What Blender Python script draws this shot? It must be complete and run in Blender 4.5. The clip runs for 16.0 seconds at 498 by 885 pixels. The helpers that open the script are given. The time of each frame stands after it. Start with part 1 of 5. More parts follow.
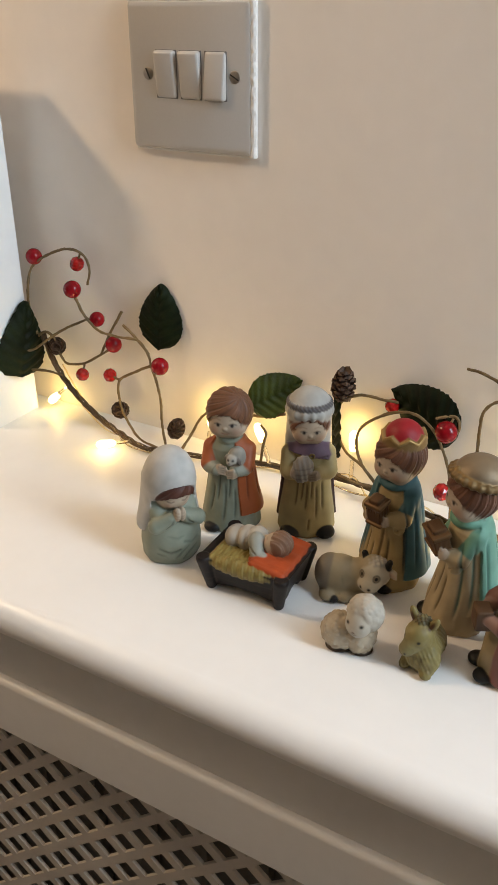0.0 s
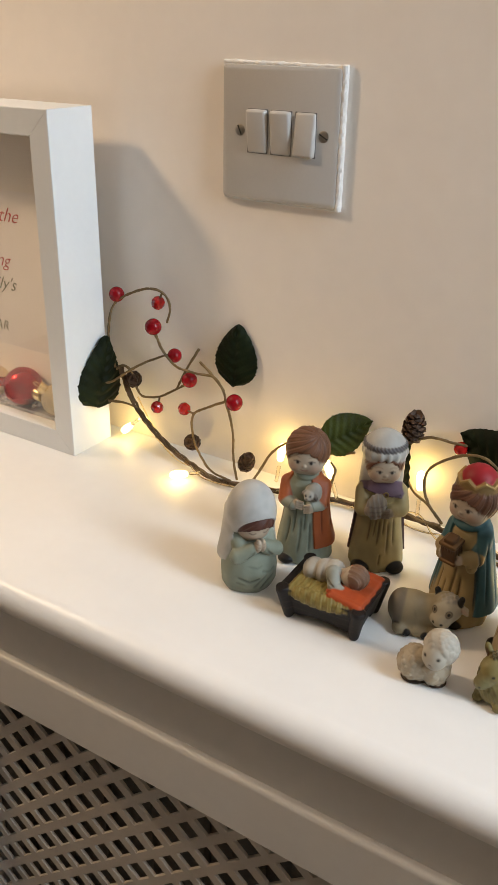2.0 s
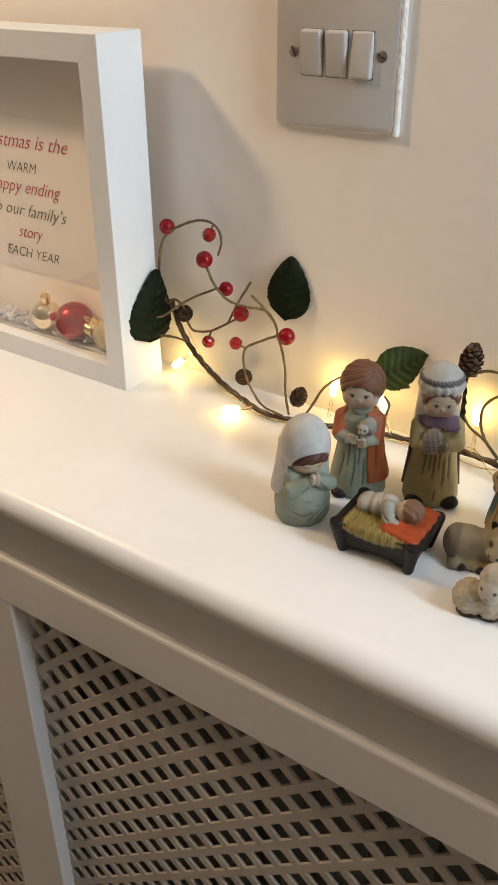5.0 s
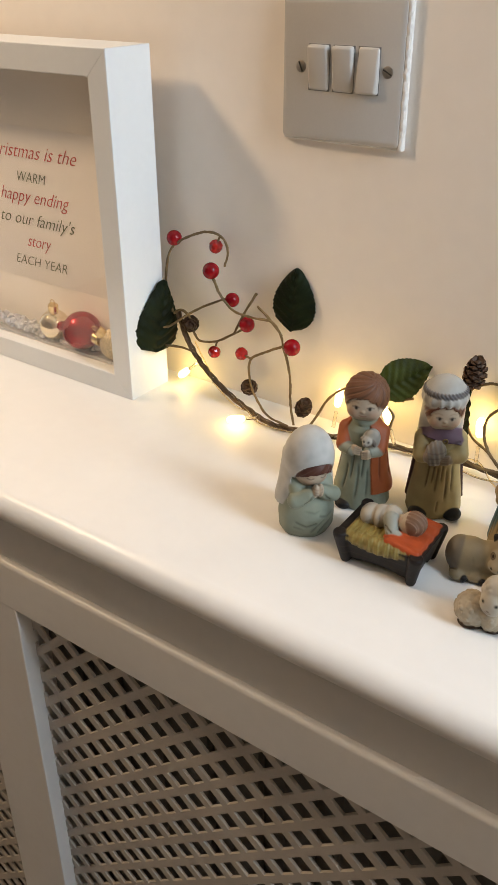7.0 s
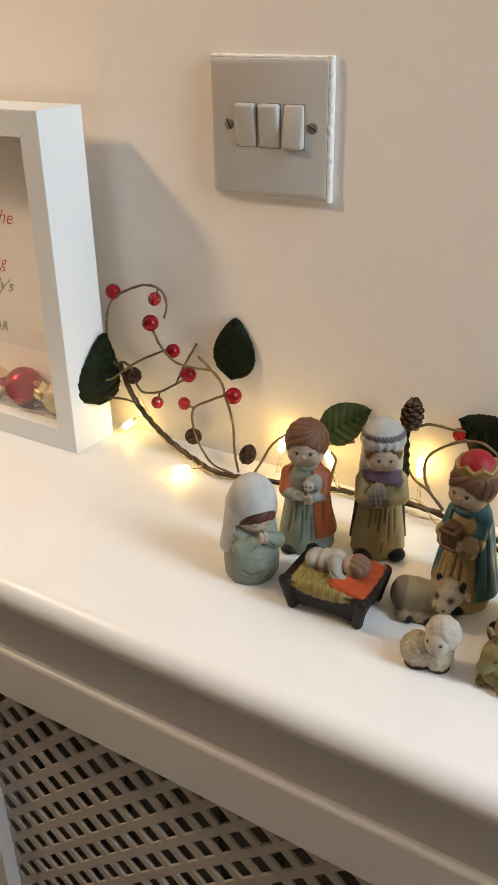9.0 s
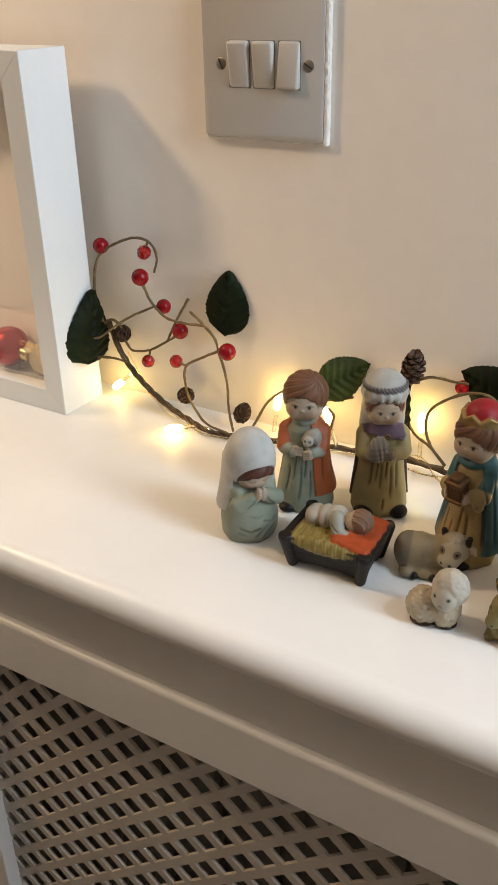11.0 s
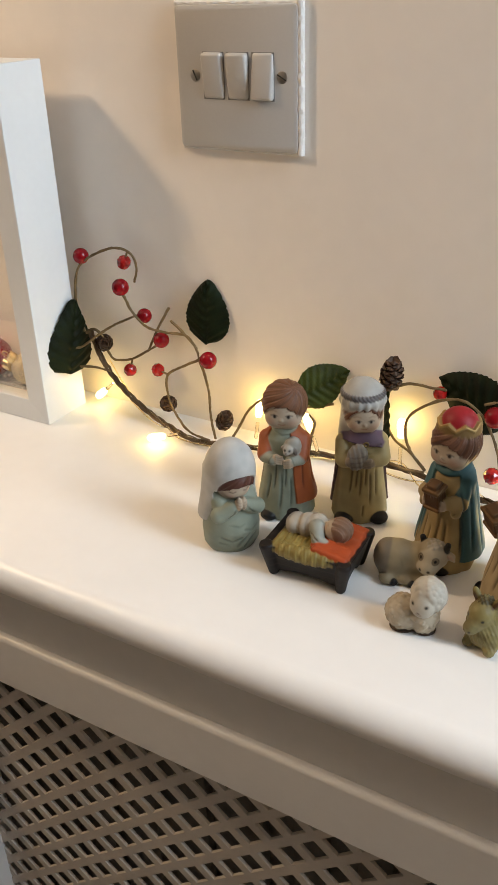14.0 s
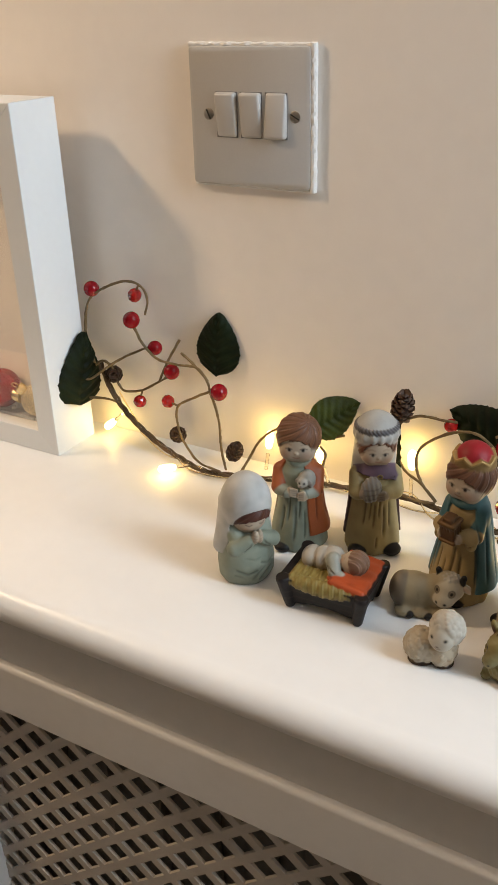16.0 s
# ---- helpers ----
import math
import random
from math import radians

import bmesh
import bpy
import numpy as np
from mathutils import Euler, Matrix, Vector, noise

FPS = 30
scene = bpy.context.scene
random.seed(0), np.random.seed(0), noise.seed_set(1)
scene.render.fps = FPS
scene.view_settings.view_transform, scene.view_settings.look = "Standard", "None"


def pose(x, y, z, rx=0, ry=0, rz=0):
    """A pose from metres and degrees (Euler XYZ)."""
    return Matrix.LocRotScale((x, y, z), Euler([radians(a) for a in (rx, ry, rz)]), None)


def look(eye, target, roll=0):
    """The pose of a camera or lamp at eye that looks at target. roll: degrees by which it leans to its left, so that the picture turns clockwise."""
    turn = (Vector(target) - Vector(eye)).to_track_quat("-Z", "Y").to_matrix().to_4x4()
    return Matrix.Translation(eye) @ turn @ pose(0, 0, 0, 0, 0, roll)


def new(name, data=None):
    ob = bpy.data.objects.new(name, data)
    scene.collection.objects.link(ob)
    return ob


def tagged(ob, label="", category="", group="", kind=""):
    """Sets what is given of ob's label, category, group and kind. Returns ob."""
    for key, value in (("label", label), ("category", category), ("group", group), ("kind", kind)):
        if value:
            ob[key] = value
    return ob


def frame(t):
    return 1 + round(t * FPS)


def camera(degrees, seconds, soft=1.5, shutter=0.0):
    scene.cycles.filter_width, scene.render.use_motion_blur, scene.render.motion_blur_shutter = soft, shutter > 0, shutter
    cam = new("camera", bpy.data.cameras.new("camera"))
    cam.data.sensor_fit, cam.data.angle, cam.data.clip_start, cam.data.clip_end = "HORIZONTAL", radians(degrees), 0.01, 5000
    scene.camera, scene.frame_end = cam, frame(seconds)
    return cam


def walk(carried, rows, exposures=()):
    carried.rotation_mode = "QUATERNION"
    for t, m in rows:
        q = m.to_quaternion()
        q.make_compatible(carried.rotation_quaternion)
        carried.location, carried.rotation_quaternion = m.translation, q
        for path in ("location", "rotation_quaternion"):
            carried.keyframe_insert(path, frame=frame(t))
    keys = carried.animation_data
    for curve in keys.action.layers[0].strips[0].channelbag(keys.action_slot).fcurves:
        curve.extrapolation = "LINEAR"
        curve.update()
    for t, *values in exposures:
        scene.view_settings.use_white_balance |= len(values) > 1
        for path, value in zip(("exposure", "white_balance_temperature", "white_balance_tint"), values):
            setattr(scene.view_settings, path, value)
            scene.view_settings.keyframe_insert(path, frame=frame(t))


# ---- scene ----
cam = camera(32.46, 16.0, soft=1.5)
PATH = [
    (0, (0.3003, -0.4572, 1.1869), (0.0338, 0.0015, 0.9066), -0.19),
    (0.5, (0.2994, -0.4644, 1.1910), (0.0307, -0.0077, 0.9095), -0.16),
    (1, (0.2925, -0.4777, 1.1965), (0.0204, -0.0205, 0.9191), 0.35),
    (1.5, (0.2797, -0.4867, 1.1990), (0.0034, -0.0278, 0.9286), 1.25),
    (2, (0.2822, -0.4933, 1.2035), (-0.0017, -0.0349, 0.9404), 1.07),
    (2.5, (0.2803, -0.4917, 1.2022), (-0.0071, -0.0345, 0.9407), 0.84),
    (3, (0.2814, -0.4877, 1.1983), (-0.0055, -0.0331, 0.9317), 0.79),
    (3.5, (0.2804, -0.4904, 1.1987), (-0.0102, -0.0426, 0.9248), 0.68),
    (4, (0.2744, -0.4991, 1.1990), (-0.0242, -0.0650, 0.9120), 0.08),
    (6.5, (0.2813, -0.4873, 1.2019), (-0.0182, -0.0664, 0.8967), -0.55),
    (7, (0.2791, -0.4964, 1.2039), (-0.0243, -0.0727, 0.9066), -0.28),
    (7.5, (0.2818, -0.5017, 1.2058), (-0.0233, -0.0692, 0.9232), -0.43),
    (8, (0.2876, -0.4965, 1.2093), (-0.0094, -0.0526, 0.9359), -0.52),
    (8.5, (0.2889, -0.4935, 1.2098), (-0.0010, -0.0432, 0.9395), -0.84),
    (11, (0.2765, -0.4865, 1.1876), (0.0018, -0.0357, 0.9025), -1.20),
    (11.5, (0.2764, -0.4851, 1.1867), (0.0125, -0.0358, 0.8892), -0.94),
    (12, (0.2800, -0.4845, 1.1896), (0.0156, -0.0359, 0.8917), -1.11),
    (12.5, (0.2825, -0.4812, 1.1912), (0.0138, -0.0336, 0.8954), -1.76),
    (13, (0.2855, -0.4767, 1.1911), (0.0137, -0.0298, 0.8971), -2.34),
    (13.5, (0.2796, -0.4763, 1.1930), (0.0098, -0.0275, 0.8999), -2.13),
    (14, (0.2830, -0.4824, 1.1966), (0.0133, -0.0304, 0.9087), -1.92),
    (14.5, (0.2822, -0.4850, 1.1973), (0.0122, -0.0298, 0.9146), -1.89),
    (15, (0.2840, -0.4827, 1.1989), (0.0131, -0.0264, 0.9190), -1.97),
    (15.5, (0.2844, -0.4834, 1.2038), (0.0145, -0.0253, 0.9257), -1.84),
    (16, (0.2702, -0.4902, 1.2050), (0.0040, -0.0280, 0.9302), -1.67),
]
walk(cam, [(t, look(eye, target, roll)) for t, eye, target, roll in PATH],
     exposures=[(0, 0.0), (4, 0.03), (6.5, 0.09), (7.5, 0.09), (8.5, 0.04), (11, 0.05), (12.5, 0.09), (14, 0.05), (16, 0.02)])

# ---- world, lamps ----
SHELF = 0.9          # height of the cover's top
world = bpy.data.worlds.new("sky")
scene.world = world
world.use_nodes = True
wn = world.node_tree.nodes
sky = wn.new("ShaderNodeTexSky")
sky.sky_type, sky.sun_disc = "NISHITA", False
sky.sun_elevation, sky.sun_rotation = radians(14), radians(120)
wn["Background"].inputs["Strength"].default_value = 0.1
world.node_tree.links.new(sky.outputs["Color"], wn["Background"].inputs["Color"])


def lamp(name, kind, place, colour, watts, size=0.1, target=None, size_y=None):
    data = bpy.data.lights.new(name, kind)
    data.color, data.energy = colour, watts
    if kind == "AREA":
        data.shape, data.size, data.size_y = "RECTANGLE", size, size_y or size
    else:
        data.shadow_soft_size = size
    ob = new(name, data)
    ob.matrix_world = look(place, target) if target else pose(*place)
    return ob


# the room's warm ceiling light, high and to the left, and the cool window to the right
lamp("hanging_bulb_light", "POINT", (-0.729, -0.420, 1.715), (1.0, 0.71, 0.43), 19.4, 0.052)
lamp("window_light", "AREA", (1.38, -0.235, 1.72), (0.73, 0.87, 1.0), 19.0, 0.36, (0.1, -0.16, 0.95), 1.0)


# ---- materials ----
def principled(name):
    m = bpy.data.materials.new(name)
    m.use_nodes = True
    return m, m.node_tree.nodes, m.node_tree.links, m.node_tree.nodes["Principled BSDF"]


def surface(name, colour, rough=0.5, metal=0.0, vary=0.06, coarse=6.0, fine=140.0, bump=0.1, depth=0.0004,
            coat=0.0, second=None, rough_vary=0.08, specular=0.5):
    """Paint, wood, ceramic: colour that varies at two scales, a fine relief and uneven gloss."""
    m, n, l, b = principled(name)
    co = n.new("ShaderNodeTexCoord")
    big, small = n.new("ShaderNodeTexNoise"), n.new("ShaderNodeTexNoise")
    big.inputs["Scale"].default_value, big.inputs["Detail"].default_value = coarse, 4
    small.inputs["Scale"].default_value, small.inputs["Detail"].default_value = fine, 3
    for t in (big, small):
        l.new(co.outputs["Object"], t.inputs["Vector"])
    mixed = n.new("ShaderNodeMath")
    mixed.operation = "MULTIPLY_ADD"
    mixed.inputs[1].default_value = 0.4
    l.new(small.outputs["Fac"], mixed.inputs[0])
    l.new(big.outputs["Fac"], mixed.inputs[2])
    ramp = n.new("ShaderNodeValToRGB")
    low = second or tuple(max(0.0, c * (1 - 1.6 * vary)) for c in colour)
    high = colour if second else tuple(min(1.0, c * (1 + vary)) for c in colour)
    ramp.color_ramp.elements[0].position, ramp.color_ramp.elements[1].position = 0.45, 0.95
    ramp.color_ramp.elements[0].color, ramp.color_ramp.elements[1].color = (*low, 1), (*high, 1)
    l.new(mixed.outputs[0], ramp.inputs["Fac"])
    l.new(ramp.outputs["Color"], b.inputs["Base Color"])
    r = n.new("ShaderNodeMapRange")
    r.inputs["To Min"].default_value, r.inputs["To Max"].default_value = max(0.03, rough - rough_vary), min(1.0, rough + rough_vary)
    l.new(big.outputs["Fac"], r.inputs["Value"])
    l.new(r.outputs["Result"], b.inputs["Roughness"])
    b.inputs["Metallic"].default_value = metal
    b.inputs["Coat Weight"].default_value = coat
    b.inputs["Specular IOR Level"].default_value = specular
    if bump:
        bp = n.new("ShaderNodeBump")
        bp.inputs["Strength"].default_value, bp.inputs["Distance"].default_value = bump, depth
        l.new(mixed.outputs[0], bp.inputs["Height"])
        l.new(bp.outputs["Normal"], b.inputs["Normal"])
    return m


def glowing(name, colour, strength):
    m, n, l, b = principled(name)
    b.inputs["Base Color"].default_value = (*colour, 1)
    b.inputs["Emission Color"].default_value = (*colour, 1)
    b.inputs["Emission Strength"].default_value = strength
    b.inputs["Roughness"].default_value = 0.3
    return m


def clear(name, colour=(1, 1, 1), rough=0.02, ior=1.45):
    m, n, l, b = principled(name)
    b.inputs["Base Color"].default_value = (*colour, 1)
    b.inputs["Transmission Weight"].default_value = 1.0
    b.inputs["Roughness"].default_value, b.inputs["IOR"].default_value = rough, ior
    return m


WALL = surface("wall_paint", (0.87, 0.81, 0.745), 0.75, vary=0.03, coarse=3.0, fine=70, bump=0.5, depth=0.0013)
# assumed tone of the unseen walls, set by how much light they bounce
ROOM = surface("bounce_limiting_wall", (0.44, 0.40, 0.35), 0.8, vary=0.1, coarse=4)
CEIL = surface("ceiling_paint", (0.62, 0.61, 0.60), 0.85, vary=0.03, coarse=2)
# unseen floor, its beige chosen to bounce light up under the shelf
FLOORING = surface("bounce_toned_floor", (0.24, 0.21, 0.18), 0.95, vary=0.12, coarse=6, fine=300, bump=0.8, depth=0.003)
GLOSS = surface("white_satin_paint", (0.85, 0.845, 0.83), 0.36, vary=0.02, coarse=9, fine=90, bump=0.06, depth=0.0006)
# the top's white paint, darkened to stand in for the front's shade
COVER = surface("dimmed_cover_satin_paint", (0.72, 0.71, 0.69), 0.42, vary=0.03, coarse=9, fine=120, bump=0.10, depth=0.0005)
# cover paint, darkened to put the recess's shade into the grille colour
GRILLE = surface("shaded_grille_paint", (0.50, 0.46, 0.41), 0.55, vary=0.06, coarse=14, fine=160, bump=0.15)
# enamel darkened to stand in for the dimness behind the holes
STEEL = surface("dimmed_radiator_enamel", (0.20, 0.19, 0.17), 0.5, vary=0.12)
PLATE = surface("grey_switch_plate", (0.50, 0.485, 0.465), 0.42, vary=0.03, coarse=20, fine=700, bump=0.08, depth=0.0002)
ROCKER = surface("grey_rocker", (0.50, 0.48, 0.455), 0.40, vary=0.02, coarse=30, bump=0.03)
SLOT = surface("shadow_gap_black", (0.03, 0.03, 0.03), 0.7, vary=0.2)
GAP = surface("grey_shadow_gap", (0.16, 0.15, 0.145), 0.6, vary=0.2)
SCREW = surface("dull_screw_metal", (0.40, 0.37, 0.33), 0.38, 0.9, vary=0.2, coarse=300)
LIP = surface("thick_wall_paint", (0.80, 0.78, 0.75), 0.35, vary=0.05, coarse=60, fine=350, bump=0.8, depth=0.0012)
# white foil, tinted blue to add the window's cool light
FRAMEWHITE = surface("window_tinted_white_foil", (0.75, 0.775, 0.79), 0.38, vary=0.02, coarse=12, fine=200, bump=0.05)
CARD = surface("cream_backing_card", (0.80, 0.755, 0.70), 0.85, vary=0.04, coarse=14, fine=300, bump=0.15)
PAPER = surface("printed_paper", (0.78, 0.75, 0.73), 0.8, vary=0.03, coarse=20, fine=400, bump=0.1)
# inks lightened to put the glass's reflected haze into their colour
INKRED = surface("red_ink", (0.48, 0.07, 0.075), 0.7, vary=0.15, coarse=200)
INKGREEN = surface("dark_green_ink", (0.12, 0.14, 0.09), 0.7, vary=0.15, coarse=200)
GLASS = clear("frame_glass", (1, 1, 1), 0.0, 1.45)
BEAD = clear("clear_bead", (0.97, 0.97, 1.0), 0.06, 1.5)
BEAD.node_tree.nodes["Principled BSDF"].inputs["Transmission Weight"].default_value = 0.6
GLITTER = surface("silver_glitter", (0.80, 0.78, 0.77), 0.35, 0.35, vary=0.5, coarse=700, fine=2200, bump=1.0, depth=0.001)
BAUBLERED = surface("red_satin_bauble", (0.36, 0.006, 0.010), 0.22, 0.7, vary=0.1, coarse=40, bump=0)
BAUBLEGOLD = surface("champagne_mirror_bauble", (0.86, 0.74, 0.52), 0.08, 1.0, vary=0.04, coarse=40, bump=0, rough_vary=0.03)
BAUBLEGLIT = surface("gold_glitter_bauble", (0.66, 0.56, 0.36), 0.35, 0.7, vary=0.5, coarse=900, fine=2500, bump=1.0, depth=0.001)
CAPGOLD = surface("gold_cap", (0.80, 0.62, 0.30), 0.22, 1.0, vary=0.1, coarse=200)
STEM = surface("brown_paper_stem", (0.17, 0.11, 0.045), 0.7, vary=0.35, coarse=90, fine=700, bump=0.6, depth=0.001)
VINE = surface("twisted_brown_vine", (0.095, 0.058, 0.028), 0.7, vary=0.4, coarse=120, fine=800, bump=0.8, depth=0.0012)
LEAF = surface("dark_green_fabric_leaf", (0.008, 0.013, 0.004), 0.6, specular=0.12, vary=0.4, coarse=60, fine=900, bump=0.4, depth=0.0006)
# lighter copy of the leaf fabric, with light from behind in its colour
LEAFBACKLIT = surface("backlit_green_fabric_leaf", (0.040, 0.050, 0.007), 0.6, specular=0.15, vary=0.35, coarse=60, fine=900, bump=0.4, depth=0.0006)
BERRY = surface("red_lacquer_berry", (0.25, 0.004, 0.009), 0.20, vary=0.25, coarse=120, coat=0.0, bump=0.04, specular=0.32)
CRYSTAL = surface("red_faceted_bead", (0.42, 0.012, 0.010), 0.08, vary=0.4, coarse=250, coat=0.3, bump=0)
CONE = surface("pine_cone_scales", (0.085, 0.044, 0.024), 0.65, vary=0.45, coarse=250, fine=900, bump=0.6, depth=0.0008)
WIRE = clear("clear_wire", (1.0, 0.86, 0.55), 0.12, 1.4)
BULB = glowing("warm_led", (1.0, 0.68, 0.20), 14.0)
SLEEVE = clear("clear_sleeve", (1.0, 0.93, 0.78), 0.1, 1.45)


# ---- mesh helpers ----
def thing(name, place, turn=0.0, label="", category="", group="", kind=""):
    ob = new(name)
    ob.empty_display_size = 0.02
    ob.matrix_world = pose(*place, 0, 0, turn)
    return tagged(ob, label, category, group, kind)


def mesh_of(name, bm, material, smooth=True, angle=35):
    bmesh.ops.recalc_face_normals(bm, faces=bm.faces[:])
    me = bpy.data.meshes.new(name)
    bm.to_mesh(me)
    bm.free()
    me.materials.append(material)
    if smooth:
        me.shade_smooth()
        me.set_sharp_from_angle(angle=radians(angle))
    return me


def part(name, bm, material, parent=None, label="", smooth=True, angle=35):
    ob = new(name, mesh_of(name, bm, material, smooth, angle))
    ob.parent = parent
    return tagged(ob, label)


def box(lo, hi, bevel=0.0, segments=2, bm=None):
    bm = bm or bmesh.new()
    made = bmesh.ops.create_cube(bm, size=1.0)["verts"]
    for v in made:
        v.co = Vector(((lo[i] + hi[i]) / 2 + v.co[i] * (hi[i] - lo[i]) for i in range(3)))
    if bevel:
        edges = list({e for v in made for e in v.link_edges})
        bmesh.ops.bevel(bm, geom=edges, offset=bevel, segments=segments, profile=0.5, affect="EDGES")
    return bm


def glide(points, steps=6):
    """A smooth line through the points."""
    p = [Vector(q) for q in points]
    p = [2 * p[0] - p[1]] + p + [2 * p[-1] - p[-2]]
    out = []
    for i in range(1, len(p) - 2):
        a, b, c, d = p[i - 1:i + 3]
        for s in range(steps):
            t = s / steps
            out.append(0.5 * (2 * b + (c - a) * t + (2 * a - 5 * b + 4 * c - d) * t * t + (3 * b - a - 3 * c + d) * t ** 3))
    return out + [p[-2]]


def tube(points, radius, sides=8, bm=None, taper=1.0, wobble=0.0, twist=0.0):
    bm = bm or bmesh.new()
    n, rings, side = len(points), [], None
    for i, q in enumerate(points):
        ahead = (points[min(i + 1, n - 1)] - points[max(i - 1, 0)]).normalized()
        side = (side - ahead * side.dot(ahead)).normalized() if side else ahead.orthogonal().normalized()
        other = ahead.cross(side)
        r = radius * (1 + (taper - 1) * i / max(1, n - 1))
        ring = []
        for k in range(sides):
            a = 2 * math.pi * k / sides + twist * i
            rr = r * (1 + wobble * noise.noise(q * 400 + Vector((k * 3.1, 0, 0))))
            ring.append(bm.verts.new(q + (side * math.cos(a) + other * math.sin(a)) * rr))
        rings.append(ring)
    for a, b in zip(rings, rings[1:]):
        for k in range(sides):
            bm.faces.new((a[k], a[(k + 1) % sides], b[(k + 1) % sides], b[k]))
    bm.faces.new(rings[0][::-1])
    bm.faces.new(rings[-1])
    return bm


def lathe(profile, sides=32, bm=None, m=None):
    """A turned body from (radius, height) pairs."""
    bm = bm or bmesh.new()
    m = m or Matrix()
    rings = []
    for r, z in profile:
        if r < 1e-6:
            rings.append([bm.verts.new(m @ Vector((0, 0, z)))])
        else:
            rings.append([bm.verts.new(m @ Vector((r * math.cos(2 * math.pi * k / sides), r * math.sin(2 * math.pi * k / sides), z))) for k in range(sides)])
    for a, b in zip(rings, rings[1:]):
        for k in range(sides):
            q = [a[k % len(a)], a[(k + 1) % len(a)], b[(k + 1) % len(b)], b[k % len(b)]]
            q = [v for i, v in enumerate(q) if v not in q[:i]]
            if len(q) > 2:
                bm.faces.new(q)
    return bm


def ball(radius, sides=28, squash=1.0):
    return lathe([(radius * math.sin(math.pi * i / 18) if 0 < i < 18 else 0.0, -squash * radius * math.cos(math.pi * i / 18)) for i in range(19)], sides)


def extrude_x(profile, x0, x1, bm=None):
    """A long moulding along x from its (y, z) section."""
    bm = bm or bmesh.new()
    ends = [[bm.verts.new((x, y, z)) for y, z in profile] for x in (x0, x1)]
    n = len(profile)
    for k in range(n):
        bm.faces.new((ends[0][k], ends[0][(k + 1) % n], ends[1][(k + 1) % n], ends[1][k]))
    bm.faces.new(ends[0][::-1])
    bm.faces.new(ends[1])
    return bm


# ---- the room ----
X0, X1, Y0, TOP = -2.3, 1.4, -3.2, 2.4


def structure(name, bm, material, label):
    ob = part(name, bm, material, None, label, smooth=False)
    return tagged(ob, kind="structure", category=name.split("_")[0])


structure("wall_north", box((X0, 0.0, 0.0), (X1, 0.12, TOP)), WALL, "cream painted plaster wall behind the radiator cover")
# west and south walls stay unseen; their dark tone holds back bounced light
structure("wall_west", box((X0 - 0.12, Y0, 0.0), (X0, 0.12, TOP)), ROOM, "unseen plain side wall, darkened to limit bounced light")
structure("wall_south", box((X0 - 0.12, Y0 - 0.12, 0.0), (X1 + 0.12, Y0, TOP)), ROOM, "unseen plain wall behind the camera, darkened to limit bounced light")
east = box((X1, Y0, 0.0), (X1 + 0.12, 0.12, 1.20))
for lo, hi in (((X1, Y0, 2.25), (X1 + 0.12, 0.12, TOP)), ((X1, Y0, 1.20), (X1 + 0.12, -0.43, 2.25)), ((X1, -0.04, 1.20), (X1 + 0.12, 0.12, 2.25))):
    box(lo, hi, bm=east)
structure("wall_east", east, WALL, "cream painted wall with the daylight window opening")
structure("floor", box((X0 - 0.12, Y0 - 0.12, -0.1), (X1 + 0.12, 0.12, 0.0)), FLOORING, "unseen floor of the room, toned for the light it bounces up")
structure("ceiling", box((X0 - 0.12, Y0 - 0.12, TOP), (X1 + 0.12, 0.12, TOP + 0.1)), CEIL, "plain white painted ceiling of the room")

# ---- radiator cover ----
cover = thing("radiator_cover", (0, 0, 0), label="white painted wooden radiator cover with diamond lattice grille", category="radiator cover")
CX0, CX1 = -0.62, 0.56
NOSE, R = -0.2157, 0.0118
nose = [(NOSE + R + R * math.cos(a), SHELF - R + R * math.sin(a)) for a in [math.pi / 2 + math.pi * i / 12 for i in range(13)]]
part("top", extrude_x([(-0.0005, SHELF - 2 * R), (-0.0005, SHELF)] + nose, CX0 - 0.02, CX1 + 0.02), GLOSS, cover, "white satin painted shelf top with rounded nose", angle=50)
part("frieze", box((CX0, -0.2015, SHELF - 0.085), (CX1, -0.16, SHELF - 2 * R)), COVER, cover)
FRONT, BACK = -0.207, -0.1945
rr = 0.0035
rail = [(-0.180, SHELF - 0.107), (-0.180, SHELF - 0.066), (FRONT + rr, SHELF - 0.066)] + \
       [(FRONT + rr + rr * math.cos(a), SHELF - 0.066 - rr + rr * math.sin(a)) for a in [math.pi / 2 + math.pi * i / 12 for i in range(1, 7)]] + [(FRONT, SHELF - 0.107)]
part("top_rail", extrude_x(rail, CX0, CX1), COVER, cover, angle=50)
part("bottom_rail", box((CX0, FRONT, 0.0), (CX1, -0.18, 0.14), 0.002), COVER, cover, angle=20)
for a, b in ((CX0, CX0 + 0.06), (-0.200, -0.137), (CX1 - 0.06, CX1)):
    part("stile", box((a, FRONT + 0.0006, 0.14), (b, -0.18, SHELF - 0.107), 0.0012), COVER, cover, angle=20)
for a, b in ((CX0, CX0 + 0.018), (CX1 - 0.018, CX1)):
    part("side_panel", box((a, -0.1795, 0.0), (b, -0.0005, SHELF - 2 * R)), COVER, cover)


